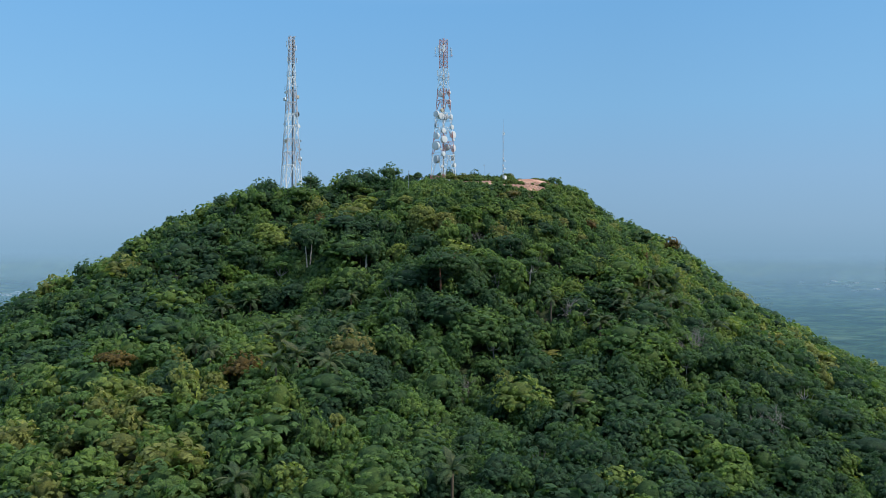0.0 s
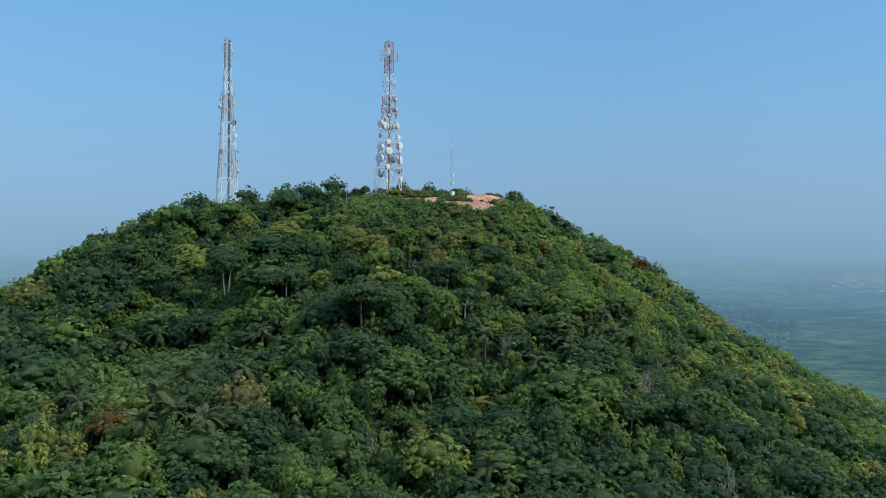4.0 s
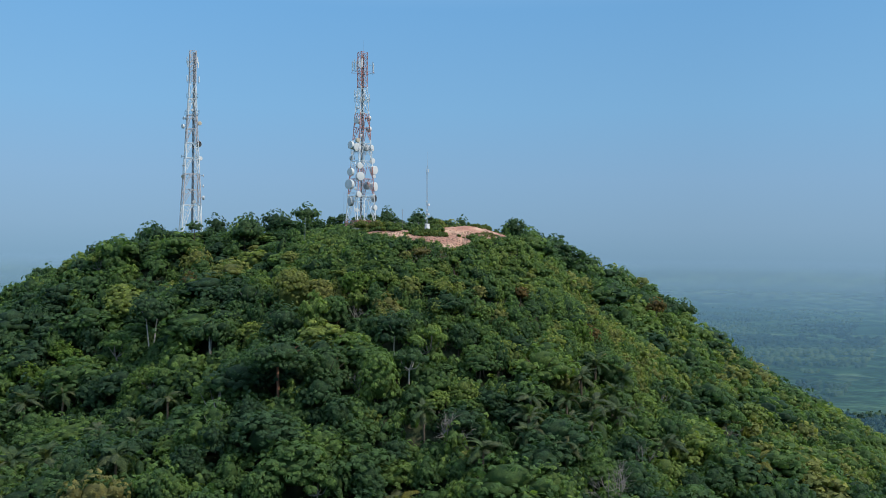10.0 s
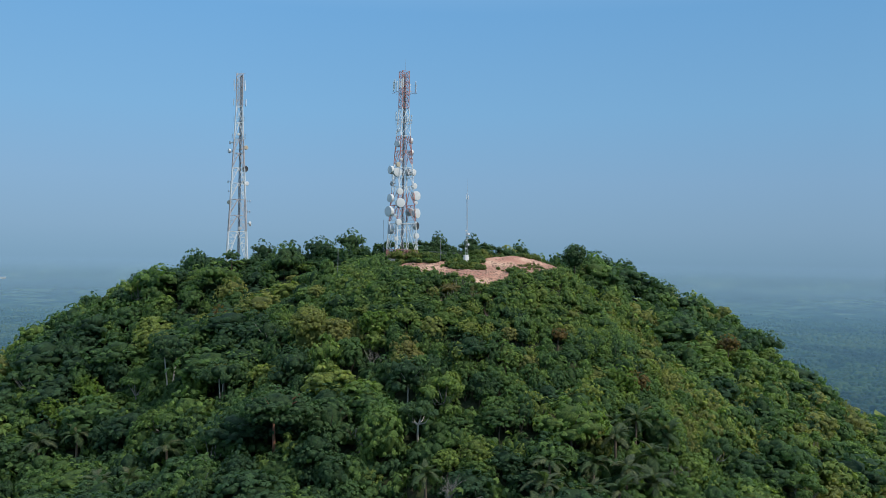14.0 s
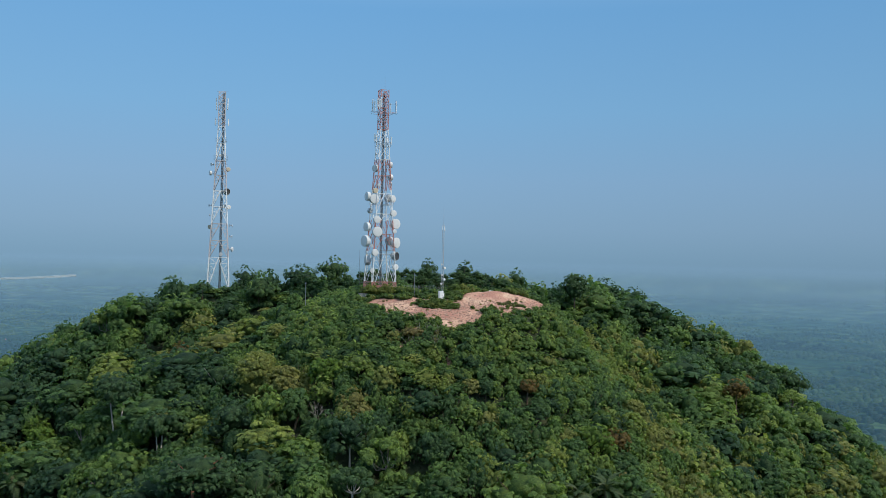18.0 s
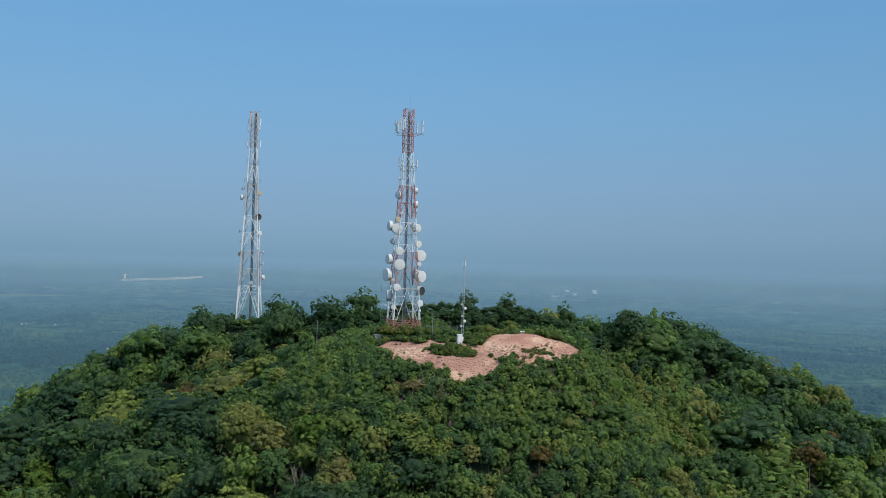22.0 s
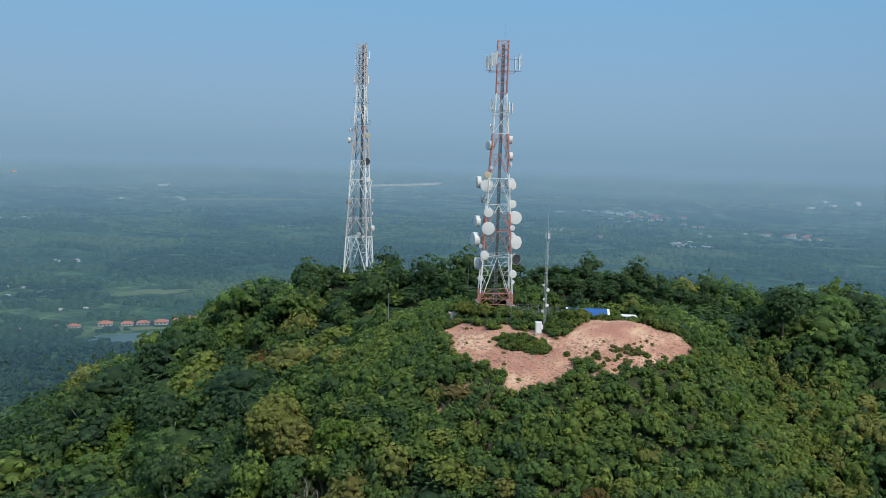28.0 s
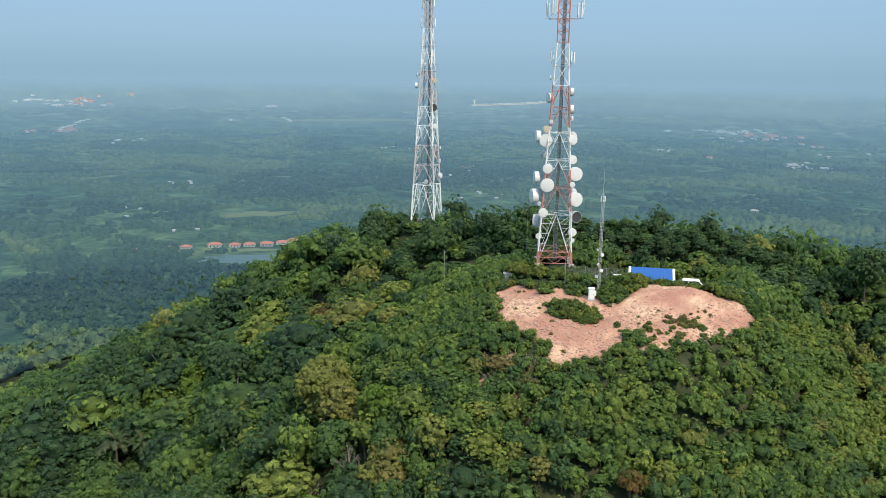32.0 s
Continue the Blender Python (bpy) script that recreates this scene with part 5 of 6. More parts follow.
high = np.clip((top - gz) + g.normal(0, 1.1, len(x)) * np.where(young, 1.0, 1.6), 2.6, 13) + 1.6 * (vnoise(x, y, 22, 31) - 0.5)
emergent = (g.uniform(0, 1, len(x)) < 0.08) & ~young
high = np.where(emergent & (high > 6), high + g.uniform(1.5, 4.0, len(x)), high)
for sx, sy, sr in SHORT:
    high = np.where(np.hypot(x - sx, y - sy) < sr, np.minimum(high, 4.0), high)
high = np.where(np.hypot((x + 46) / 8, (y - 25) / 10) < 1, 1.8, high)
high = np.where((np.abs(x - 20) < 30) & (y > 8), np.clip(high, 2.2, np.maximum(1.6 - gz, 2.4)), high)
large = g.uniform(0, 1, len(x)) < 0.2
kind = np.where(young & ~large, g.integers(8, 11, len(x)), g.integers(0, 8, len(x)))
kind[(high < 5.5) & ~young] = g.choice([3, 5], ((high < 5.5) & ~young).sum())
full = np.array([k[4] for k in KINDS])[kind]
stretch_z = np.clip(high / full, 0.3, 1.35)
scale = np.clip(stretch_z, 0.72, 1.2) * np.where(young, g.uniform(0.85, 1.2, len(x)), np.clip(g.lognormal(0.08, 0.24, len(x)), 0.75, 1.6))
high = high + np.where(young, 0, 2.0 * (scale - 1))
tall = stretch_z / scale
scale = scale * 1.02
# Tone by tree and species; the slope's regional light and dark is painted in too.
tone = np.clip(0.35 + 0.1 * smooth(-40, -70, x) + 0.22 * young - 0.12 * smooth(-10, -45, x) * smooth(-100, -60, y) - 0.14 * smooth(-45, -85, y) * smooth(-75, -40, x) + 0.12 * smooth(-60, -95, x) * smooth(-60, -90, y) + 0.14 * smooth(25, 60, x) * smooth(20, -20, y) + 0.55 * (vnoise(x, y, 26, 40) - 0.5) + g.normal(0, 0.32, len(x)) - 0.3 * smooth(8, 14, y) * smooth(-20, -5, x) * smooth(50, 42, x) + 0.12 * smooth(36, 46, x) - 0.22 * smooth(10, 50, x) * smooth(-60, -95, y), 0, 0.955)
turn = g.uniform(0, 6.283, len(x))
single = np.argsort(np.hypot((x - 12) * 0.8, y + 42))[:300]
is_single = np.zeros(len(x), bool)
is_single[single] = True
places = np.stack([kind, x, y, gz, turn, scale, tall, tone], 1)
seen = (y > -168) & (y < 54) & (x > -142 - 1.5 * np.clip(y + 50, 0, 75)) & (x < 152 + 1.0 * (y + 60))
near = (x > -75) & (x < 62) & (y > -160) & (y < 8)
joined("upper_slope_forest", [k[:3] for k in KINDS], places[~is_single & seen & near], "dense green tropical trees on the slope below the clearing", "forest", M_LEAF_JOINED)
joined("hillside_forest", PLAINER, places[~is_single & seen & ~near], "dense green tropical trees covering the hillside", "forest", M_LEAF_JOINED)
low_p = places[~is_single & ~seen]
low_p = low_p[(low_p[:, 2] > -300) & (np.arange(len(low_p)) % np.where(low_p[:, 1] < -100, 3, 4) == 0)]
low_p[:, 0] = low_p[:, 0] % 3
low_p[:, 5] *= 1.8
low_p[:, 6] /= 1.8
joined("lower_hill_forest", LOW_KINDS, low_p, "green trees on the lower slopes and behind the summit", "forest", M_LEAF_JOINED)

protos = {}
for n in single:
    k = int(kind[n])
    m = Matrix.LocRotScale((x[n], y[n], gz[n]), Euler((0, 0, turn[n])), None)
    if k not in protos:
        v, q, t, segs, _ = KINDS[k]
        root = thing("tree", m, "leafy green broadleaf tree on the hillside", "tree", "trees round the summit")
        part("trunk", limb_mesh("trunk", segs, M_BARK), M_BARK, root)
        me = arrays_mesh("crown", v, q, t)
        me.materials.append(M_LEAF)
        part("crown", me, M_LEAF, root)
        protos[k] = root
    else:
        root = copy_thing(protos[k], m)
    root.scale = (scale[n], scale[n], scale[n] * tall[n])




def wooded(x, y):
    """Where the plain carries trees; fields and clearings stay open."""
    w = 0.6 * vnoise(x * 0.55, y, 130, 61) + 0.4 * vnoise(x, y, 45, 62)
    return w > 0.43


def plain_trees(name, az0, az1, r0, r1, gap, seed, arrs, big, label):
    g = np.random.default_rng(seed)
    n = int(abs(az1 - az0) * math.pi / 180 * (r1 * r1 - r0 * r0) / 2 / (gap * gap))
    r = np.sqrt(g.uniform(r0 * r0, r1 * r1, n))
    a = np.radians(g.uniform(az0, az1, n))
    x, y = 10 - r * np.sin(a), r * np.cos(a)
    ok = (wooded(x, y) | (np.hypot(x, y) < 690)) & (((x < -235) | (np.hypot(x, y) > 330)) & (canopy(x, y) < -125) | (canopy(x, y) < -180))
    for sx, sy, sr in OPEN:
        ok &= np.hypot(x - sx, y - sy) > sr
    x, y = x[ok], y[ok]
    z = ground_z(x, y)
    sc = big * g.uniform(0.6, 1.3, len(x)) * (0.75 + 0.5 * vnoise(x, y, 140, 73))
    tone = np.clip(0.12 + 0.2 * smooth(950, 500, np.hypot(x, y)) + 0.5 * smooth(0.42, 0.58, vnoise(x + 0.4 * y, y, 170, 71)) + 0.32 * smooth(0.45, 0.55, vnoise(x, y - 0.3 * x, 420, 72)) + g.normal(0, 0.09, len(x)), 0, 1)
    p = np.stack([g.integers(0, len(arrs), len(x)), x, y, z, g.uniform(0, 6.28, len(x)), sc, g.uniform(0.8, 1.2, len(x)), tone], 1)
    joined(name, arrs, p, label, "forest", M_PLAIN_LEAF)


OPEN = [(-690, 675, 62), (-655, 710, 40), (-730, 645, 40), (-952, 960, 80), (-790, 712, 34), (-762, 738, 36), (-740, 765, 36), (-722, 796, 34), (-812, 690, 30), (-700, 840, 30)]
plain_trees("near_plain_forest", 24, 84, 240, 520, 10.8, 85, PLAIN_KINDS, 1.0, "trees at the foot of the hill")
plain_trees("near_plain_forest", 24, 66, 520, 900, 11.6, 81, PLAIN_KINDS, 1.0, "trees on the plain at the foot of the hill")
plain_trees("near_plain_forest", -50, -14, 380, 900, 13, 82, PLAIN_KINDS, 1.15, "trees on the plain beyond the hill's shoulder")
BLOBS = []
for k in range(4):
    a = np.arange(5) * 2 * math.pi / 5
    ring = np.stack([np.cos(a), np.sin(a), 0 * a], 1)
    dome = np.concatenate([[(0, 0, 6.0)], ring * 4.0 + (0, 0, 4.4), ring * 6.2 + (0, 0, 0.0)]) * rng.uniform(0.7, 1.25, (11, 1))
    f = [(0, 1 + i, 1 + (i + 1) % 5) for i in range(5)]
    for i in range(5):
        j = (i + 1) % 5
        f += [(1 + i, 6 + i, 6 + j), (1 + i, 6 + j, 1 + j)]
    BLOBS.append((np.hstack([dome, np.full((11, 1), 0.4)]), np.zeros((0, 4), int), np.array(f)))
plain_trees("far_plain_forest", -44, 62, 900, 2300, 12.6, 83, BLOBS, 1.15, "distant woods on the hazy plain")
plain_trees("far_plain_forest", -42, 60, 2300, 3300, 21, 84, BLOBS, 1.0, "distant woods on the hazy plain")


# undergrowth round the clearing
rng = np.random.default_rng(31)
BUSHES = []
for r, high, n in ((1.5, 2.6, 4), (1.8, 2.2, 5), (1.2, 3.0, 4)):
    BUSHES.append(crown_arrays(rng, round_lobes(rng, r, 0.0, high, n, 0.8), 170, 0.33, 0.78, 5, False))
BUSHES_PLAIN = [crown_arrays(rng, round_lobes(rng, r, 0.0, high, 3, 0.8), 80, 0.5, 0.66, 5, False) for r, high in ((1.5, 2.6), (1.8, 2.2), (1.2, 3.0))]
x, y, g = scatter(-35, 70, -72, 35, 1.75, 91)
away = np.hypot((x - 17) / 1.35, (y + 17) / 1.1) - 15.5
ok = (bare(x, y) < 0.25) & (away < 14) & (np.hypot(x, y) > 4.6) & ((np.abs(x - 17) > 5.5) | (np.abs(y - 6.4) > 3.4)) & ((np.abs(x - 25.5) > 6.5) | (y > 3) | (y < -10.5)) & (np.hypot(x - 12.2, y - 2.2) > 2.6)
x, y = x[ok], y[ok]
edge = np.hypot((x - 17.5) / 1.35, (y + 17.5) / 1.12) - 15.5
sc = g.uniform(0.7, 1.3, len(x)) * (0.55 + 0.7 * smooth(-2, 9, edge))
beside = np.maximum.reduce([bare(x + 2.4 * math.cos(k), y + 2.4 * math.sin(k)) for k in (0.4, 1.2, 2.0, 2.8, 3.6, 4.4, 5.2, 6.0)])
sc = sc * (1 - 0.5 * beside)
sc = sc * (1 - 0.62 * smooth(5, 8, x) * smooth(33, 29, x) * smooth(-12, -9, y) * smooth(14, 11, y))  # trodden grass of the compound
sc = sc * (1 - 0.5 * smooth(1.2, 0.8, np.hypot((x - 2) / 9, (y + 6) / 8)))
tone = np.clip(0.56 + 0.5 * (vnoise(x, y, 14, 44) - 0.5) + g.normal(0, 0.15, len(x)), 0, 0.95)
p = np.stack([g.integers(0, 3, len(x)), x, y, ground_z(x, y) - 0.15, g.uniform(0, 6.28, len(x)), sc, g.uniform(0.8, 1.25, len(x)), tone], 1)
joined("undergrowth", BUSHES, p, "thick green bushes round the bare clearing", "bushes", M_LEAF_JOINED)

# low growth that fills the gaps between the trees of the slope
x, y, g = scatter(-95, 80, -150, 16, 2.7, 93)
gap = np.full(len(x), 99.0)
for tx, ty in places[seen][:, 1:3]:
    gap = np.minimum(gap, np.hypot(x - tx, y - ty))
for sx, sy, sr in SPECIAL:
    gap = np.minimum(gap, np.hypot(x - sx, y - sy) - 0.35 * sr)
ok = (gap > 1.7) & (bare(x, y) < 0.05) & (np.hypot((x - 17) / 1.35, (y + 17) / 1.1) > np.where(y > -22, 17, 24)) & ((y < -20) | (x > 36)) & (np.hypot(x - 12.5, y + 42.5) > 6)
x, y = x[ok], y[ok]
p = np.stack([g.integers(0, 3, len(x)), x, y, ground_z(x, y) - 0.2, g.uniform(0, 6.28, len(x)), g.uniform(1.0, 1.7, len(x)), g.uniform(0.8, 1.4, len(x)), g.uniform(0.05, 0.7, len(x)) + 0.2 * smooth(30, 45, x)], 1)
joined("undergrowth", BUSHES_PLAIN, p, "low bushes in the gaps between the trees of the slope", "bushes", M_LEAF_JOINED)

# dark growth under the trees of the crest
x, y, g = scatter(-62, 52, 10, 42, 2.4, 92)
ok = (np.hypot(x + 47.9, y - 33) > 4.2) & (np.hypot(x, y) > 6) & (y < 31 + 0.12 * np.abs(x + 5)) & ((x < 5) | (y > 13))
x, y = x[ok], y[ok]
p = np.stack([g.integers(0, 3, len(x)), x, y, ground_z(x, y) - 0.15, g.uniform(0, 6.28, len(x)), g.uniform(0.8, 1.25, len(x)), g.uniform(0.7, 1.1, len(x)), g.uniform(0.0, 0.35, len(x))], 1)
joined("undergrowth", BUSHES_PLAIN, p, "dark bushes under the trees of the crest", "bushes", M_LEAF_JOINED)

# low growth under the bare trunks and leafless trees
g = np.random.default_rng(33)
zones = np.array([(sx, sy, sr) for sx, sy, sr in SHORT for k in range(int(sr * sr * 1.6))])
a, d = g.uniform(0, 6.283, len(zones)), np.sqrt(g.uniform(0, 1, len(zones)))
x, y = zones[:, 0] + zones[:, 2] * d * np.cos(a), zones[:, 1] + zones[:, 2] * d * np.sin(a)
p = np.stack([g.integers(0, 3, len(x)), x, y, ground_z(x, y) - 0.1, g.uniform(0, 6.28, len(x)), g.uniform(1.1, 2.1, len(x)), g.uniform(0.8, 1.4, len(x)), g.uniform(0.1, 0.7, len(x))], 1)
joined("undergrowth", BUSHES, p, "low bushes between the trees of the slope", "bushes", M_LEAF_JOINED)

# low scrub along the clearing's edge, and dry scrub on the slips below it
x, y, g = scatter(-12, 46, -46, -4, 0.95, 95)
by = bare(x, y)
beside = np.maximum.reduce([bare(x + 1.7 * math.cos(k), y + 1.7 * math.sin(k)) for k in (0.4, 1.7, 3.0, 4.2, 5.5)])
ok = (by < 0.45) & (beside > 0.4) & (np.hypot(x - 14.8, y + 20) > 1.2)
x, y = x[ok], y[ok]
p = np.stack([g.integers(0, 3, len(x)), x, y, ground_z(x, y) - 0.1, g.uniform(0, 6.28, len(x)), g.uniform(0.3, 0.6, len(x)), g.uniform(0.7, 1.2, len(x)), np.clip(g.normal(0.6, 0.2, len(x)), 0, 0.96)], 1)
joined("edge_scrub", BUSHES, p, "low scrub creeping over the clearing's edge", "bushes", M_LEAF_JOINED)
for i in range(26):
    x, y = 11.8 + g.normal(0, 2.6), -42.2 + g.normal(0, 2.2)
    root = thing("dry_bush", pose(x, y, float(ground_z(x, y)) - 0.1), "dry olive-brown twiggy bush on the steep slope", "bush", "dry bushes on the slope")
    r = g.uniform(0.7, 1.3)
    v, q, t = crown_arrays(g, round_lobes(g, r, 0.0, 1.5 * r, 4, 0.8), 160, 0.24, 0.5, 5, False)
    me = arrays_mesh("foliage", v, q, t)
    me.materials.append(M_LEAF_DRY)
    part("foliage", me, M_LEAF_DRY, root)
    for k in range(6):
        seg = [((0, 0, -0.3), (g.normal(0, r * 0.8), g.normal(0, r * 0.8), r * g.uniform(1.2, 2.4)), 0.07, 0.03)]
        part("stem", limb_mesh("stem", seg, M_BARK_PALE, 5), M_BARK_PALE, root)


# ---------------------------------------------------------------- things on the clearing
def bevelled(bm, offset, segments=1):
    bmesh.ops.bevel(bm, geom=bm.edges[:], offset=offset, segments=segments, affect="EDGES")
    return bm


def kiosk():
    z = float(ground_z(14.8, -20.0))
    root = thing("equipment_cabinet", pose(14.8, -20.0, z - 0.1, 0, 0, 22), "white weatherproof equipment cabinet beside the mast", "cabinet")
    root.scale = (0.88, 0.88, 0.92)
    bm = bmesh.new()
    box(bm, -0.55, 0.55, -0.5, 0.5, 0.25, 2.1)
    part("body", bevelled(bm, 0.04), M_PANEL, root)
    bm = bmesh.new()
    box(bm, -0.62, 0.62, -0.57, 0.57, 2.1, 2.24)
    part("lid", bevelled(bm, 0.04), M_PANEL, root)
    bm = bmesh.new()
    box(bm, -0.7, 0.7, -0.65, 0.65, -0.4, 0.25)
    part("plinth", bm, M_CONCRETE, root)
    bm = bmesh.new()
    box(bm, 0.55, 0.85, -0.3, 0.3, 0.9, 1.7)
    part("side_box", bevelled(bm, 0.03), M_PANEL, root)
    bm = bmesh.new()
    box(bm, -0.42, 0.42, -0.53, -0.5, 0.4, 1.95)
    door = part("door", bm, M_PANEL, root)
    bm = bmesh.new()
    box(bm, 0.28, 0.34, -0.56, -0.53, 1.1, 1.3)
    part("handle", bm, M_GALV, door)


def shed():
    top = -0.75
    root = thing("site_shed", pose(17.0, 6.4, top - 3.6, 0, 0, 17.7), "white-ended site shed with a steep blue metal roof", "shed")
    for x0, x1 in ((-4.15, -3.95), (3.95, 4.15)):
        bm = bmesh.new()
        vs = [(y_, z_) for y_, z_ in ((-1.75, -0.6), (1.75, -0.6), (1.75, 3.45), (1.3, 3.45), (-1.75, 2.0))]
        lo = [bm.verts.new((x0, *v)) for v in vs]
        hi = [bm.verts.new((x1, *v)) for v in vs]
        bm.faces.new(lo[::-1]), bm.faces.new(hi)
        for i in range(5):
            bm.faces.new((lo[i], lo[(i + 1) % 5], hi[(i + 1) % 5], hi[i]))
        part("end_wall", bm, M_WALL, root)
    for y_ in (-1.6, 1.65):
        bm = bmesh.new()
        box(bm, -3.95, 3.95, y_ - 0.06, y_ + 0.06, -0.6, 1.95 if y_ < 0 else 3.35)
        part("wall", bm, M_PALE_BLUE if y_ < 0 else M_WALL, root, "pale blue sheet wall" if y_ < 0 else "")
    run, rise = 3.35, 1.55
    slope = math.degrees(math.atan2(rise, run))
    for i in range(16):
        bm = bmesh.new()
        m = pose(-3.55 + i * 0.4733, -2.05, 1.99, slope)
        box(bm, -0.234, 0.234, 0, math.hypot(rise, run), 0, 0.04, m)
        box(bm, -0.04, 0.04, 0, math.hypot(rise, run), 0.04, 0.07, m)
        part("roof_sheet", bm, M_BLUE, root, "blue ribbed metal roof sheet")
    for s_ in (-1, 1):
        bm = bmesh.new()
        m = pose(s_ * 4.0, -2.05, 2.0, slope)
        box(bm, -0.22, 0.22, 0, math.hypot(rise, run), 0, 0.05, m)
        part("end_sheet", bm, M_PANEL, root, "white end sheet of the roof")


def low_building(name, x, y, w, d, h, turn, label, sink=0.5):
    z = float(ground_z(x, y))
    root = thing(name, pose(x, y, z, 0, 0, turn), label, "hut")
    bm = bmesh.new()
    box(bm, -w / 2, w / 2, -d / 2, d / 2, -sink, h)
    part("wall", bm, M_WALL, root)
    bm = bmesh.new()
    box(bm, -w / 2 - 0.15, w / 2 + 0.15, -d / 2 - 0.15, d / 2 + 0.15, h, h + 0.14)
    part("roof", bm, M_CONCRETE, root)
    bm = bmesh.new()
    box(bm, -0.4, 0.4, -d / 2 - 0.03, -d / 2, 0.05, min(h - 0.2, 1.95))
    part("door", bm, M_GALV, root)
    return root


def white_tank():
    x, y = 12.2, 2.4
    root = thing("equipment_box", pose(x, y, float(ground_z(x, y)) - 0.1, 0, 0, 12), "low white equipment box on a concrete base beside the shed", "cabinet")
    bm = bmesh.new()
    box(bm, -1.35, 1.35, -0.5, 0.5, 0.2, 1.6)
    part("body", bevelled(bm, 0.04), M_PANEL, root)
    bm = bmesh.new()
    box(bm, -1.45, 1.45, -0.6, 0.6, 1.6, 1.7)
    part("lid", bevelled(bm, 0.03), M_PANEL, root)
    bm = bmesh.new()
    box(bm, -1.5, 1.5, -0.65, 0.65, -0.7, 0.2)
    part("plinth", bm, M_CONCRETE, root)


def van():
    x, y = 27.3, -4.0
    z = float(ground_z(x, y))
    root = thing("van", pose(x, y, z, 0, 0, 16), "white passenger van parked behind the mound", "van")
    def shell(profile, wide0, wide1, z0, z1):
        """A profile in x and z drawn out sideways, narrowing from wide0 at z0 to wide1 at z1."""
        bm = bmesh.new()
        half = lambda z: wide0 + (wide1 - wide0) * (z - z0) / (z1 - z0)
        rows = [[bm.verts.new((px, s * half(pz), pz)) for px, pz in profile] for s in (-1, 1)]
        for i in range(len(profile)):
            j = (i + 1) % len(profile)
            bm.faces.new((rows[0][i], rows[0][j], rows[1][j], rows[1][i]))
        bm.faces.new(rows[0][::-1])
        bm.faces.new(rows[1])
        return bm

    part("body", bevelled(shell([(-2.3, 0.35), (-2.36, 0.8), (-2.3, 1.12), (1.5, 1.12), (2.2, 0.98), (2.4, 0.7), (2.38, 0.38)], 0.88, 0.86, 0.35, 1.12), 0.05, 2), M_PANEL, root)
    part("cabin", bevelled(shell([(-2.28, 1.1), (-2.0, 1.82), (-1.8, 1.92), (0.55, 1.92), (0.75, 1.84), (1.5, 1.1)], 0.85, 0.68, 1.1, 1.92), 0.05, 2), M_PANEL, root)
    side_y = lambda z: 0.85 - 0.17 * (z - 1.1) / 0.82 + 0.012
    for s in (-1, 1):
        for x0, x1, u0, u1 in ((-2.0, -1.86, -1.05, -1.05), (-0.95, -0.95, -0.05, -0.05), (0.05, 0.05, 1.15, 0.66)):
            bm = bmesh.new()
            vs = [bm.verts.new((px, s * side_y(pz), pz)) for px, pz in ((x0, 1.2), (u0, 1.2), (u1, 1.72), (x1, 1.72))]
            inn = [bm.verts.new(v.co - Vector((0, s * 0.05, 0))) for v in vs]
            bm.faces.new(vs), bm.faces.new(inn[::-1])
            for i in range(4):
                bm.faces.new((vs[i], vs[(i + 1) % 4], inn[(i + 1) % 4], inn[i]))
            part("side_window", bm, M_GLASS, root)
    for name, px0, px1, pz0, pz1, wide in (("windscreen", 1.46, 0.84, 1.18, 1.78, 0.66), ("rear_window", -2.27, -2.07, 1.22, 1.74, 0.62)):
        bm = bmesh.new()
        out = 0.03 if px0 > 0 else -0.03
        box(bm, -0.015, 0.015, -wide, wide, 0, math.hypot(px1 - px0, pz1 - pz0), pose(px0 + out, 0, pz0, 0, math.degrees(math.atan2(px1 - px0, pz1 - pz0)), 0))
        part(name, bm, M_GLASS, root)
    for wx in (-1.45, 1.45):
        for s in (-1, 1):
            m = Matrix.Translation((wx, s * 0.85, 0.34)) @ pose(0, 0, 0, 90 * s)
            bm = bmesh.new()
            lathe(bm, [(0, -0.1), (0.3, -0.1), (0.34, -0.05), (0.34, 0.1), (0.22, 0.12)], 18, m)
            wheel = part("wheel", bm, M_TYRE, root)
            bm = bmesh.new()
            lathe(bm, [(0.2, 0.125), (0.08, 0.14), (0, 0.14)], 14, m)
            part("rim", bm, M_GALV, wheel)
    bm = bmesh.new()
    box(bm, -2.3, 2.3, -0.7, 0.7, 0.25, 0.4)
    part("underbody", bm, M_TYRE, root)


def pole(x, y, high, label, w=0.12):
    root = thing("pole", pose(x, y, float(ground_z(x, y))), label, "pole")
    bm = bmesh.new()
    bar(bm, (0, 0, -0.8), (0, 0, high), w, 8, w * 0.7)
    part("shaft", bm, M_GALV, root)
    bm = bmesh.new()
    bar(bm, (-0.3, 0, high - 0.4), (0.3, 0, high - 0.4), 0.06)
    part("crossarm", bm, M_GALV, root)


def fence():
    root = thing("wire_fence", pose(11.5, -9.0, float(ground_z(11.5, -9.0)), 0, 0, 14), "wire mesh fence round the tower compound", "fence")
    for i in range(7):
        bm = bmesh.new()
        bar(bm, (-5.4 + 1.8 * i, 0, -0.5), (-5.4 + 1.8 * i, 0, 2.1), 0.07, 6)
        part("post", bm, M_GALV, root)
    for i in range(9):
        bm = bmesh.new()
        bar(bm, (-5.4, 0, 0.2 + 0.22 * i), (5.4, 0, 0.2 + 0.22 * i), 0.025)
        part("wire", bm, M_GALV, root)


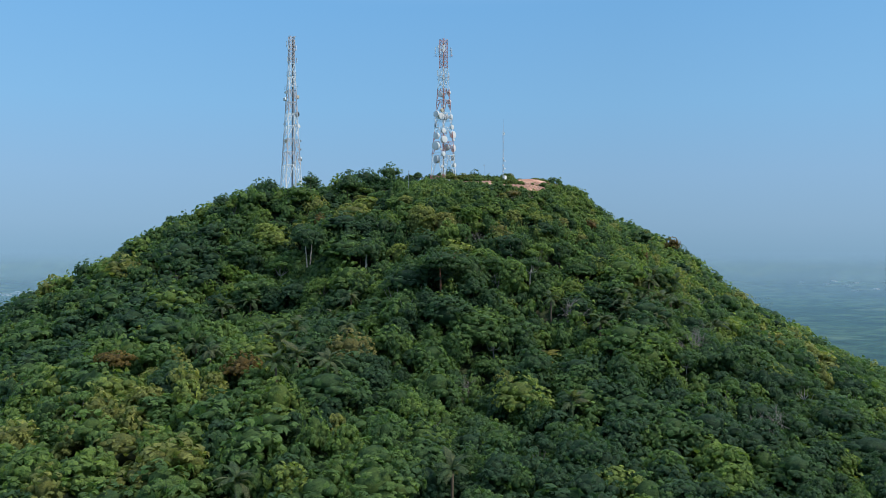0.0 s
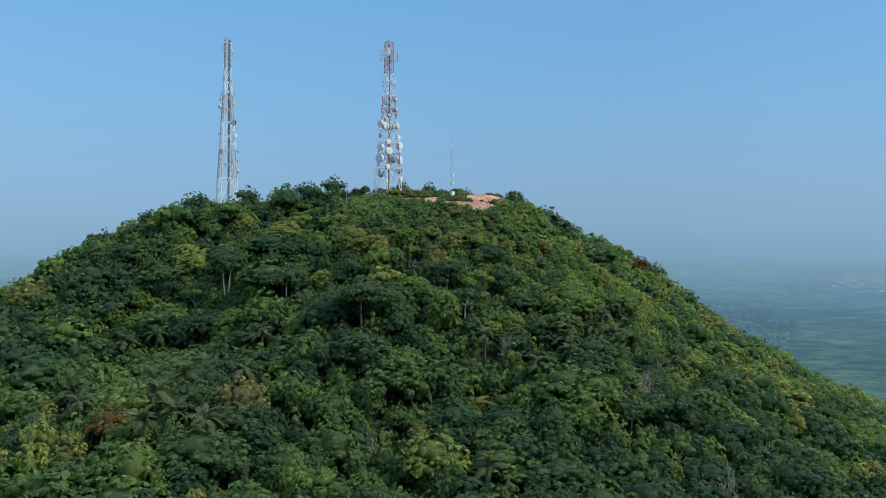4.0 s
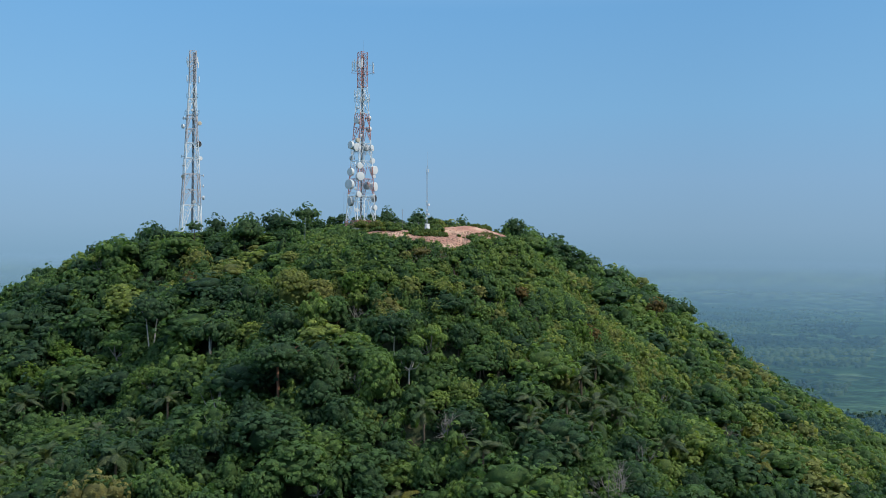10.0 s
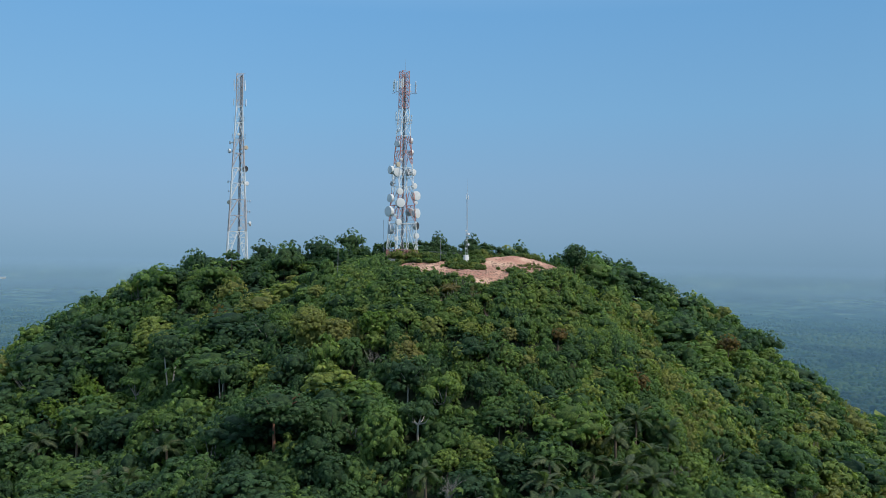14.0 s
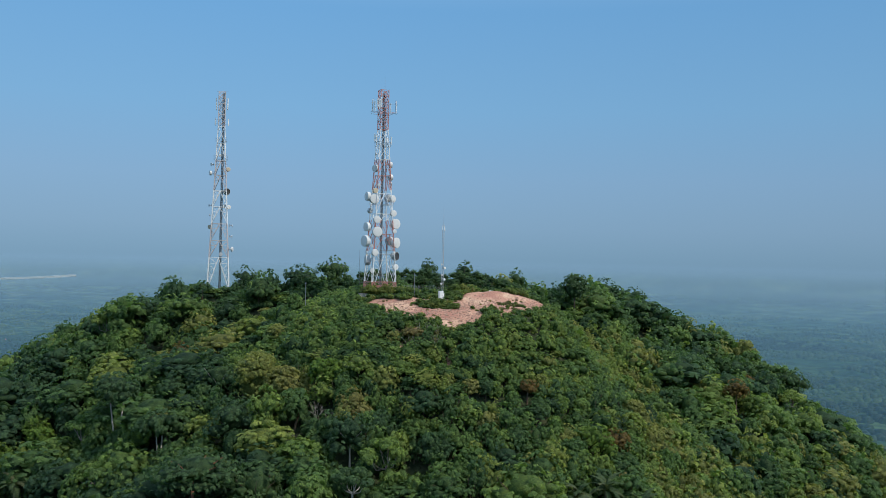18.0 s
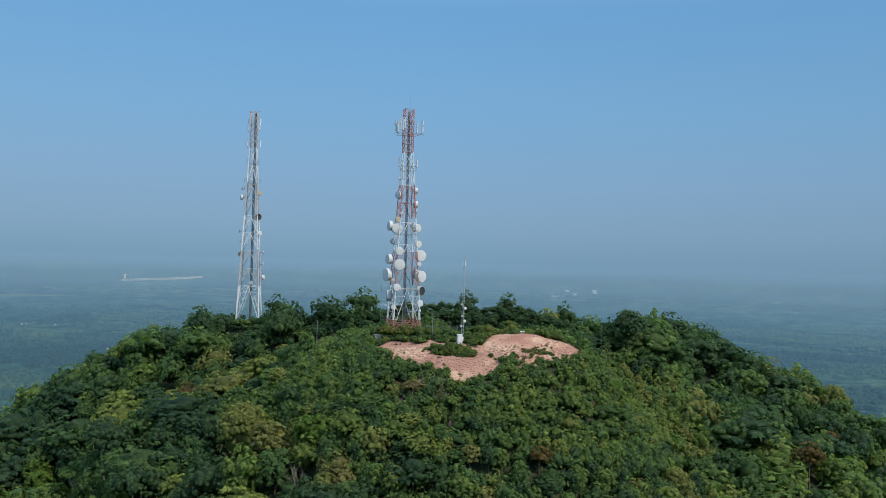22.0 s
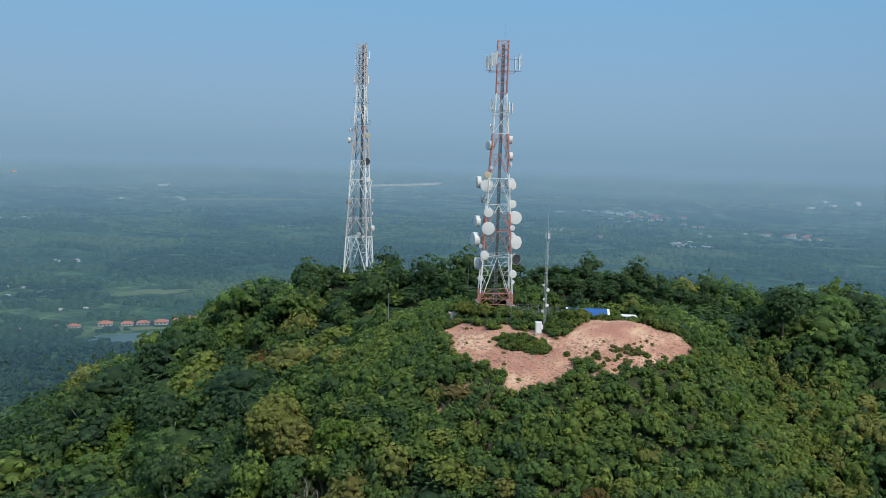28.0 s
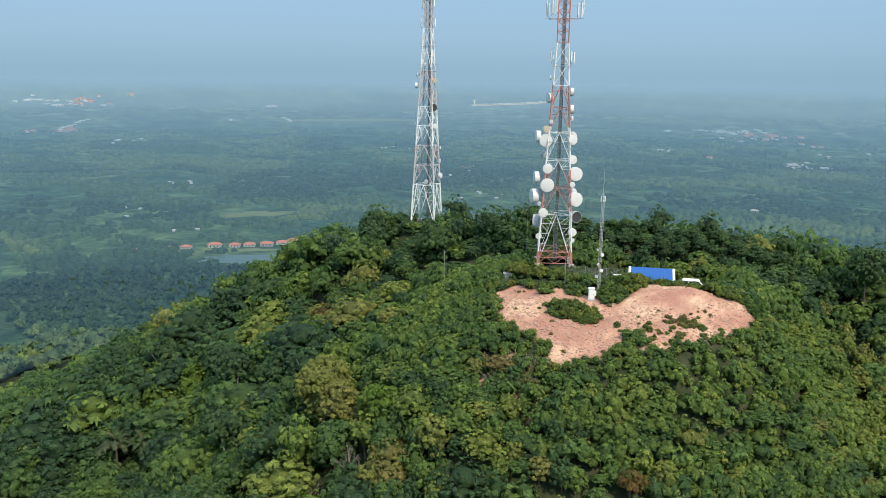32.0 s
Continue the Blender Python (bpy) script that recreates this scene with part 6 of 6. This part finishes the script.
kiosk()
shed()
van()
low_building("equipment_hut", -3.2, -13.2, 1.6, 1.2, 1.2, 25, "small white equipment hut in the bushes")
white_tank()
pole(-16.5, -13.0, 9.0, "thin grey steel pole above the bushes", 0.16)
pole(8.8, -16.5, 5.4, "slim grey post at the edge of the clearing")
fence()


def bush(x, y, r, high, leaf, label, seed, leaves=260, size=0.4):
    g = np.random.default_rng(seed)
    root = thing("bush", pose(x, y, float(ground_z(x, y)) - 0.1), label, "bush", "bushes on the clearing")
    v, q, t = crown_arrays(g, round_lobes(g, r, 0.0, high, 6, 0.75), leaves, size, 0.8)
    me = arrays_mesh("foliage", v, q, t)
    me.materials.append(leaf)
    part("foliage", me, leaf, root)
    for i in range(3):
        seg = [((0, 0, -0.3), (g.normal(0, r * 0.4), g.normal(0, r * 0.4), high * 0.6), 0.09, 0.04)]
        part("stem", limb_mesh("stem", seg, M_BARK, 5), M_BARK, root)


M_BUSH = leafy("bush_leaves", [(0.0, (0.085, 0.135, 0.036)), (1.0, (0.135, 0.175, 0.048))])
M_OLIVE = leafy("olive_leaves", [(0.0, (0.16, 0.185, 0.046)), (1.0, (0.19, 0.205, 0.052))])
g = np.random.default_rng(77)
for i, (bx, by, r, h) in enumerate(((-1.6, -11.9, 2.8, 3.0), (2.4, -13.0, 2.4, 2.4), (5.6, -12.6, 2.0, 1.8), (8.4, -13.4, 1.7, 1.4), (-4.9, -17.2, 1.4, 1.3), (-2.2, -17.4, 1.2, 1.0),
                                    (16.6, -18.6, 1.5, 1.9), (18.0, -16.4, 1.4, 1.6), (18.2, -13.0, 1.9, 2.3), (20.2, -12.4, 1.4, 2.3), (23.8, -8.6, 1.2, 1.1), (25.6, -8.2, 1.1, 1.1), (28.4, -8.4, 1.1, 1.0), (31.4, -8.2, 1.8, 2.0), (33.8, -9.2, 1.8, 2.0))):
    bush(bx, by, r, h, M_OLIVE if i in (0, 1, 9) else M_BUSH, "leafy olive-green shrub beside the compound" if i in (0, 1, 9) else "leafy green shrub at the clearing's edge", 200 + i, 900, 0.34)
for i in range(32):
    a, d = g.uniform(0, 6.283), math.sqrt(g.uniform(0, 1))
    bx, by = 13.2 + 4.4 * d * math.cos(a), -25.2 + 2.2 * d * math.sin(a) - 0.8 * d * math.cos(a)
    bush(bx, by, g.uniform(0.45, 1.1), g.uniform(0.5, 2.1) * (1.15 - 0.5 * d), M_BUSH if i % 4 else M_OLIVE, "low green bush on the bare soil", 230 + i, 420, 0.24)
for i in range(9):
    bush(17.6 + g.normal(0, 0.5), -27.4 + g.normal(0, 0.9), g.uniform(0.5, 0.9), g.uniform(0.7, 1.3), M_BUSH, "low green bush on the bare soil", 280 + i, 320, 0.22)
for i in range(24):
    bx, by = 31.4 + g.normal(0, 1.9), -23.0 + g.normal(0, 1.0)
    bush(bx, by, g.uniform(0.3, 0.75), g.uniform(0.35, 0.8), M_BUSH if i % 2 else M_LEAF_DRY, "low scrub on the stony bank", 450 + i, 240, 0.18)
for i in range(18):
    bx, by = 27.6 + g.normal(0, 2.6), -27.4 + g.normal(0, 1.3)
    bush(bx, by, g.uniform(0.25, 0.7), g.uniform(0.3, 0.8), M_BUSH if i % 3 else M_LEAF_DRY, "low scrub on the stony bank", 490 + i, 240, 0.18)
for i in range(60):
    bx, by = g.uniform(-2, 38), g.uniform(-37, -16)
    if float(bare(bx, by)) > 0.6:
        bush(bx, by, g.uniform(0.2, 0.45), g.uniform(0.25, 0.55), M_OLIVE if i % 2 else M_LEAF_DRY, "small weed tuft on the bare soil", 520 + i, 90, 0.14)

# loose stones on the clearing
g = np.random.default_rng(78)
n = 12000
sx, sy = g.uniform(-3, 40, n), g.uniform(-37, -5, n)
ok = (bare(sx, sy) > 0.5) & (g.uniform(0, 1, n) < 0.05 + 0.75 * smooth(-17, -25, sy) + 0.5 * smooth(29, 36, sx))
sx, sy = sx[ok], sy[ok]
s = 0.06 + 0.26 * g.uniform(0, 1, len(sx)) ** 3
v = ICO_V[None] * s[:, None, None] * g.uniform(0.6, 1.2, (len(sx), len(ICO_V), 1)) * (1.2, 0.9, 0.7) + np.stack([sx, sy, ground_z(sx, sy) + 0.02], -1)[:, None]
f = (ICO_F[None] + (np.arange(len(sx)) * len(ICO_V))[:, None, None]).reshape(-1, 3)
me = arrays_mesh("stones", v.reshape(-1, 3), None, f)
me.materials.append(M_ROCK)
tagged(new("stones", me), "loose pale pink stones over the bare soil", "stones", kind="stuff")


# ---------------------------------------------------------------- buildings of the plain
def house(w, d, h, roof_mat, label, category="house", name="house"):
    root = thing(name, pose(0, 0, -400), label, category, "houses on the plain")
    bm = bmesh.new()
    box(bm, -w / 2, w / 2, -d / 2, d / 2, -1, h)
    part("wall", bm, M_WALL, root)
    bm = bmesh.new()
    e, k = 0.9, min(w, d) * 0.26
    vs = [bm.verts.new(p) for p in ((-w / 2 - e, -d / 2 - e, h), (w / 2 + e, -d / 2 - e, h), (w / 2 + e, d / 2 + e, h), (-w / 2 - e, d / 2 + e, h),
                                    (-w / 2 + d * 0.4, 0, h + k), (w / 2 - d * 0.4, 0, h + k))]
    for fc in ((0, 1, 5, 4), (1, 2, 5), (2, 3, 4, 5), (3, 0, 4), (3, 2, 1, 0)):
        bm.faces.new([vs[i] for i in fc])
    part("roof", bm, roof_mat, root)
    for s in (-1, 1):
        for i in range(3):
            bm = bmesh.new()
            x = (i - 1) * w * 0.28
            box(bm, x - 0.8, x + 0.8, s * d / 2 - 0.06, s * d / 2 + 0.06, 0.9, 2.3)
            part("window", bm, M_GLASS, root)
    return root


M_ROOF_PALE = worn("pale_metal_roof", (0.76, 0.75, 0.73), 0.7, 0, 0.1, 0.2)
M_ROOF_GREY = worn("weathered_roof", (0.56, 0.52, 0.48), 0.8, 0, 0.1, 0.4)


def hall(w, d, h, material, label):
    root = thing("hall", pose(0, 0, -400), label, "building", "houses on the plain")
    bm = bmesh.new()
    box(bm, -w / 2, w / 2, -d / 2, d / 2, -2, h)
    part("wall", bm, material, root)
    bm = bmesh.new()
    box(bm, -w / 2 - 1, w / 2 + 1, -d / 2 - 1, d / 2 + 1, h, h + 0.8)
    part("roof", bm, M_ROOF_PALE, root)
    return root


def settle(proto, rows):
    for x, y, turn, s in rows:
        m = pose(x, y, float(ground_z(x, y)), 0, 0, turn)
        ob = copy_thing(proto, m)
        ob.scale = (s, s, s)
    for o in (*proto.children_recursive, proto):
        bpy.data.objects.remove(o)


def around(cx, cy, n, spread, seed, s0=0.8, s1=1.3):
    g = np.random.default_rng(seed)
    return [(cx + g.normal(0, spread), cy + g.normal(0, spread), g.uniform(0, 180), g.uniform(s0, s1)) for _ in range(n)]


villas = [(-800, 712, 35, 1.15), (-779, 730, 35, 1.0), (-766, 746, 35, 1.05), (-749, 763, 35, 1.15), (-739, 784, 35, 1.0), (-733, 803, 40, 1.1),
          (-821, 679, 20, 0.9), (-833, 661, 60, 0.9), (-706, 842, 40, 1.1), (-695, 866, 30, 1.0), (-858, 622, 50, 0.8)]
settle(house(15, 11, 3.2, M_ROOF, "villa with a red tiled hip roof beside the lake"), villas)
village = around(-1362, 1172, 8, 28, 1, 0.7, 1.2) + around(-948, 777, 5, 16, 2, 0.7, 1.1) + around(-1165, 892, 7, 30, 3, 0.6, 1.0) + around(-1070, 1486, 4, 20, 4) + around(-718, 1367, 4, 30, 5)
village += around(-219, 1482, 3, 10, 6) + around(-696, 2700, 5, 40, 7, 1.2, 1.6) + around(-109, 2837, 5, 60, 8, 1.3, 1.8) + around(-245, 2400, 6, 45, 9, 1.3, 1.8)
settle(house(9, 7, 2.6, M_ROOF_GREY, "small pale house among the trees of the plain"), village)
red = around(-985, 1800, 3, 14, 11, 1.2, 1.5) + around(48, 2920, 8, 45, 12, 1.3, 1.8) + around(-451, 3305, 6, 60, 13, 1.2, 1.7) + around(-3384, 2500, 8, 90, 14, 1.3, 1.8) + around(-2684, 1827, 6, 40, 15, 1.3, 1.7)
red += around(-506, 3312, 9, 40, 41, 1.2, 1.6) + around(-524, 2519, 1, 1, 42, 1.2, 1.3) + around(-273, 3056, 2, 12, 43, 1.1, 1.3) + around(-1009, 1851, 2, 10, 44, 0.9, 1.1) + around(-3392, 2503, 8, 40, 45, 1.3, 1.8)
settle(house(14, 10, 4.0, M_ROOF, "distant house with a red roof on the plain"), red)
white = around(-3406, 2387, 8, 80, 21, 0.8, 1.2) + [(-2917 + 26 * i + 12 * math.sin(5 * i), 2139 - 35 * i + 14 * math.cos(7 * i), 54 + 20 * math.sin(3 * i), 0.55 + 0.3 * math.sin(i) ** 2) for i in range(11)] + around(-2300, 1833, 5, 40, 23, 0.6, 0.9) + around(-212, 2385, 4, 35, 24, 0.6, 0.9)
white += around(-690, 3380, 6, 60, 25, 0.7, 1.1) + around(215, 4090, 6, 60, 26, 0.9, 1.3) + around(-524, 3200, 5, 60, 27, 0.7, 1.0) + around(20, 2900, 4, 50, 28, 0.7, 1.0)
white += around(-2373, 2760, 4, 90, 29, 0.7, 1.0) + around(2730, 2637, 7, 90, 30, 0.7, 1.0) + around(-568, 3425, 4, 60, 31, 0.8, 1.1)
white += around(-867, 3346, 3, 22, 51, 0.6, 0.9) + [(-790 + 26 * i, 3405 + 12 * math.sin(3 * i), 10, 0.6 + 0.25 * math.sin(2 * i) ** 2) for i in range(9)] + around(-264, 2454, 4, 22, 52, 0.6, 1.0)
white += around(-3549, 2367, 7, 45, 53, 0.7, 1.1) + around(-3328, 2327, 2, 14, 54, 1.2, 1.5) + around(-972, 1723, 4, 22, 55, 0.4, 0.6) + around(-702, 2684, 4, 18, 56, 0.5, 0.7) + around(-993, 2811, 3, 20, 57, 0.5, 0.8)
white += around(-2677, 3037, 4, 40, 58, 0.7, 1.0) + around(-1474, 2201, 3, 25, 59, 0.4, 0.6)
settle(hall(28, 16, 4.2, M_PANEL, "pale low building far off on the plain"), white)
works = [(-1944 + 26 * i, 3670 + 25 * i, 43, 1.1) for i in range(11)]
settle(hall(31, 14, 6.5, M_WALL, "long white works building far off on the plain"), works)
root = thing("water_tower", pose(-1950, 3676, float(ground_z(-1950, 3676))), "slim pale tower beside the long white works", "tower")
bm = bmesh.new()
bar(bm, (0, 0, -2), (0, 0, 24), 8, 10, 6)
part("shaft", bm, M_WALL, root)
bm = bmesh.new()
box(bm, -5, 5, -5, 5, 24, 29)
part("tank", bm, M_WALL, root)

# a lake below the villas, and mown fields
for name, cx, cy, rx, ry, turn, label, category in (("water", -690, 676, 75, 36, 48, "still grey-green lake below the villas", "lake"),
                                                   ("field", -950, 960, 75, 24, 50, "pale green open field", "field"),
                                                   ("field", -2130, 2920, 300, 40, 42, "pale cleared strip of land", "field"),
                                                   ("field", -770, 700, 60, 14, 48, "pale grass bank beside the lake", "field")):
    g = np.random.default_rng(int(-cx))
    a = np.arange(48) * 2 * math.pi / 48
    rr = 1 + (0.3 if category == "lake" else 1.1) * (vnoise(np.cos(a) * 3 + cx, np.sin(a) * 3, 1.1, 5) - 0.5)
    ox, oy = rx * rr * np.cos(a), ry * rr * np.sin(a)
    c, s = math.cos(radians(turn)), math.sin(radians(turn))
    x, y = cx + ox * c - oy * s, cy + ox * s + oy * c
    bm = bmesh.new()
    lift = {"lake": 0.35, "field": 0.5}[category]
    lo = [bm.verts.new((px, py, float(ground_z(px, py)) - 0.3)) for px, py in zip(x, y)]
    hi = [bm.verts.new((px, py, float(ground_z(px, py)) + lift)) for px, py in zip(x, y)]
    bm.faces.new(hi)
    for i in range(48):
        bm.faces.new((lo[i], lo[(i + 1) % 48], hi[(i + 1) % 48], hi[i]))
    material = worn("lake_water", (0.075, 0.115, 0.075), 0.3, 0, 0.01, 0.2, (0.08, 0.1, 0.08), 0.5) if category == "lake" else worn("meadow", (0.17, 0.20, 0.085), 0.95, 0, 0.02, 0.5, (0.09, 0.13, 0.05), 0.1)
    ob = new(name, bm_mesh(name, bm, material))
    tagged(ob, label, category, kind="structure")
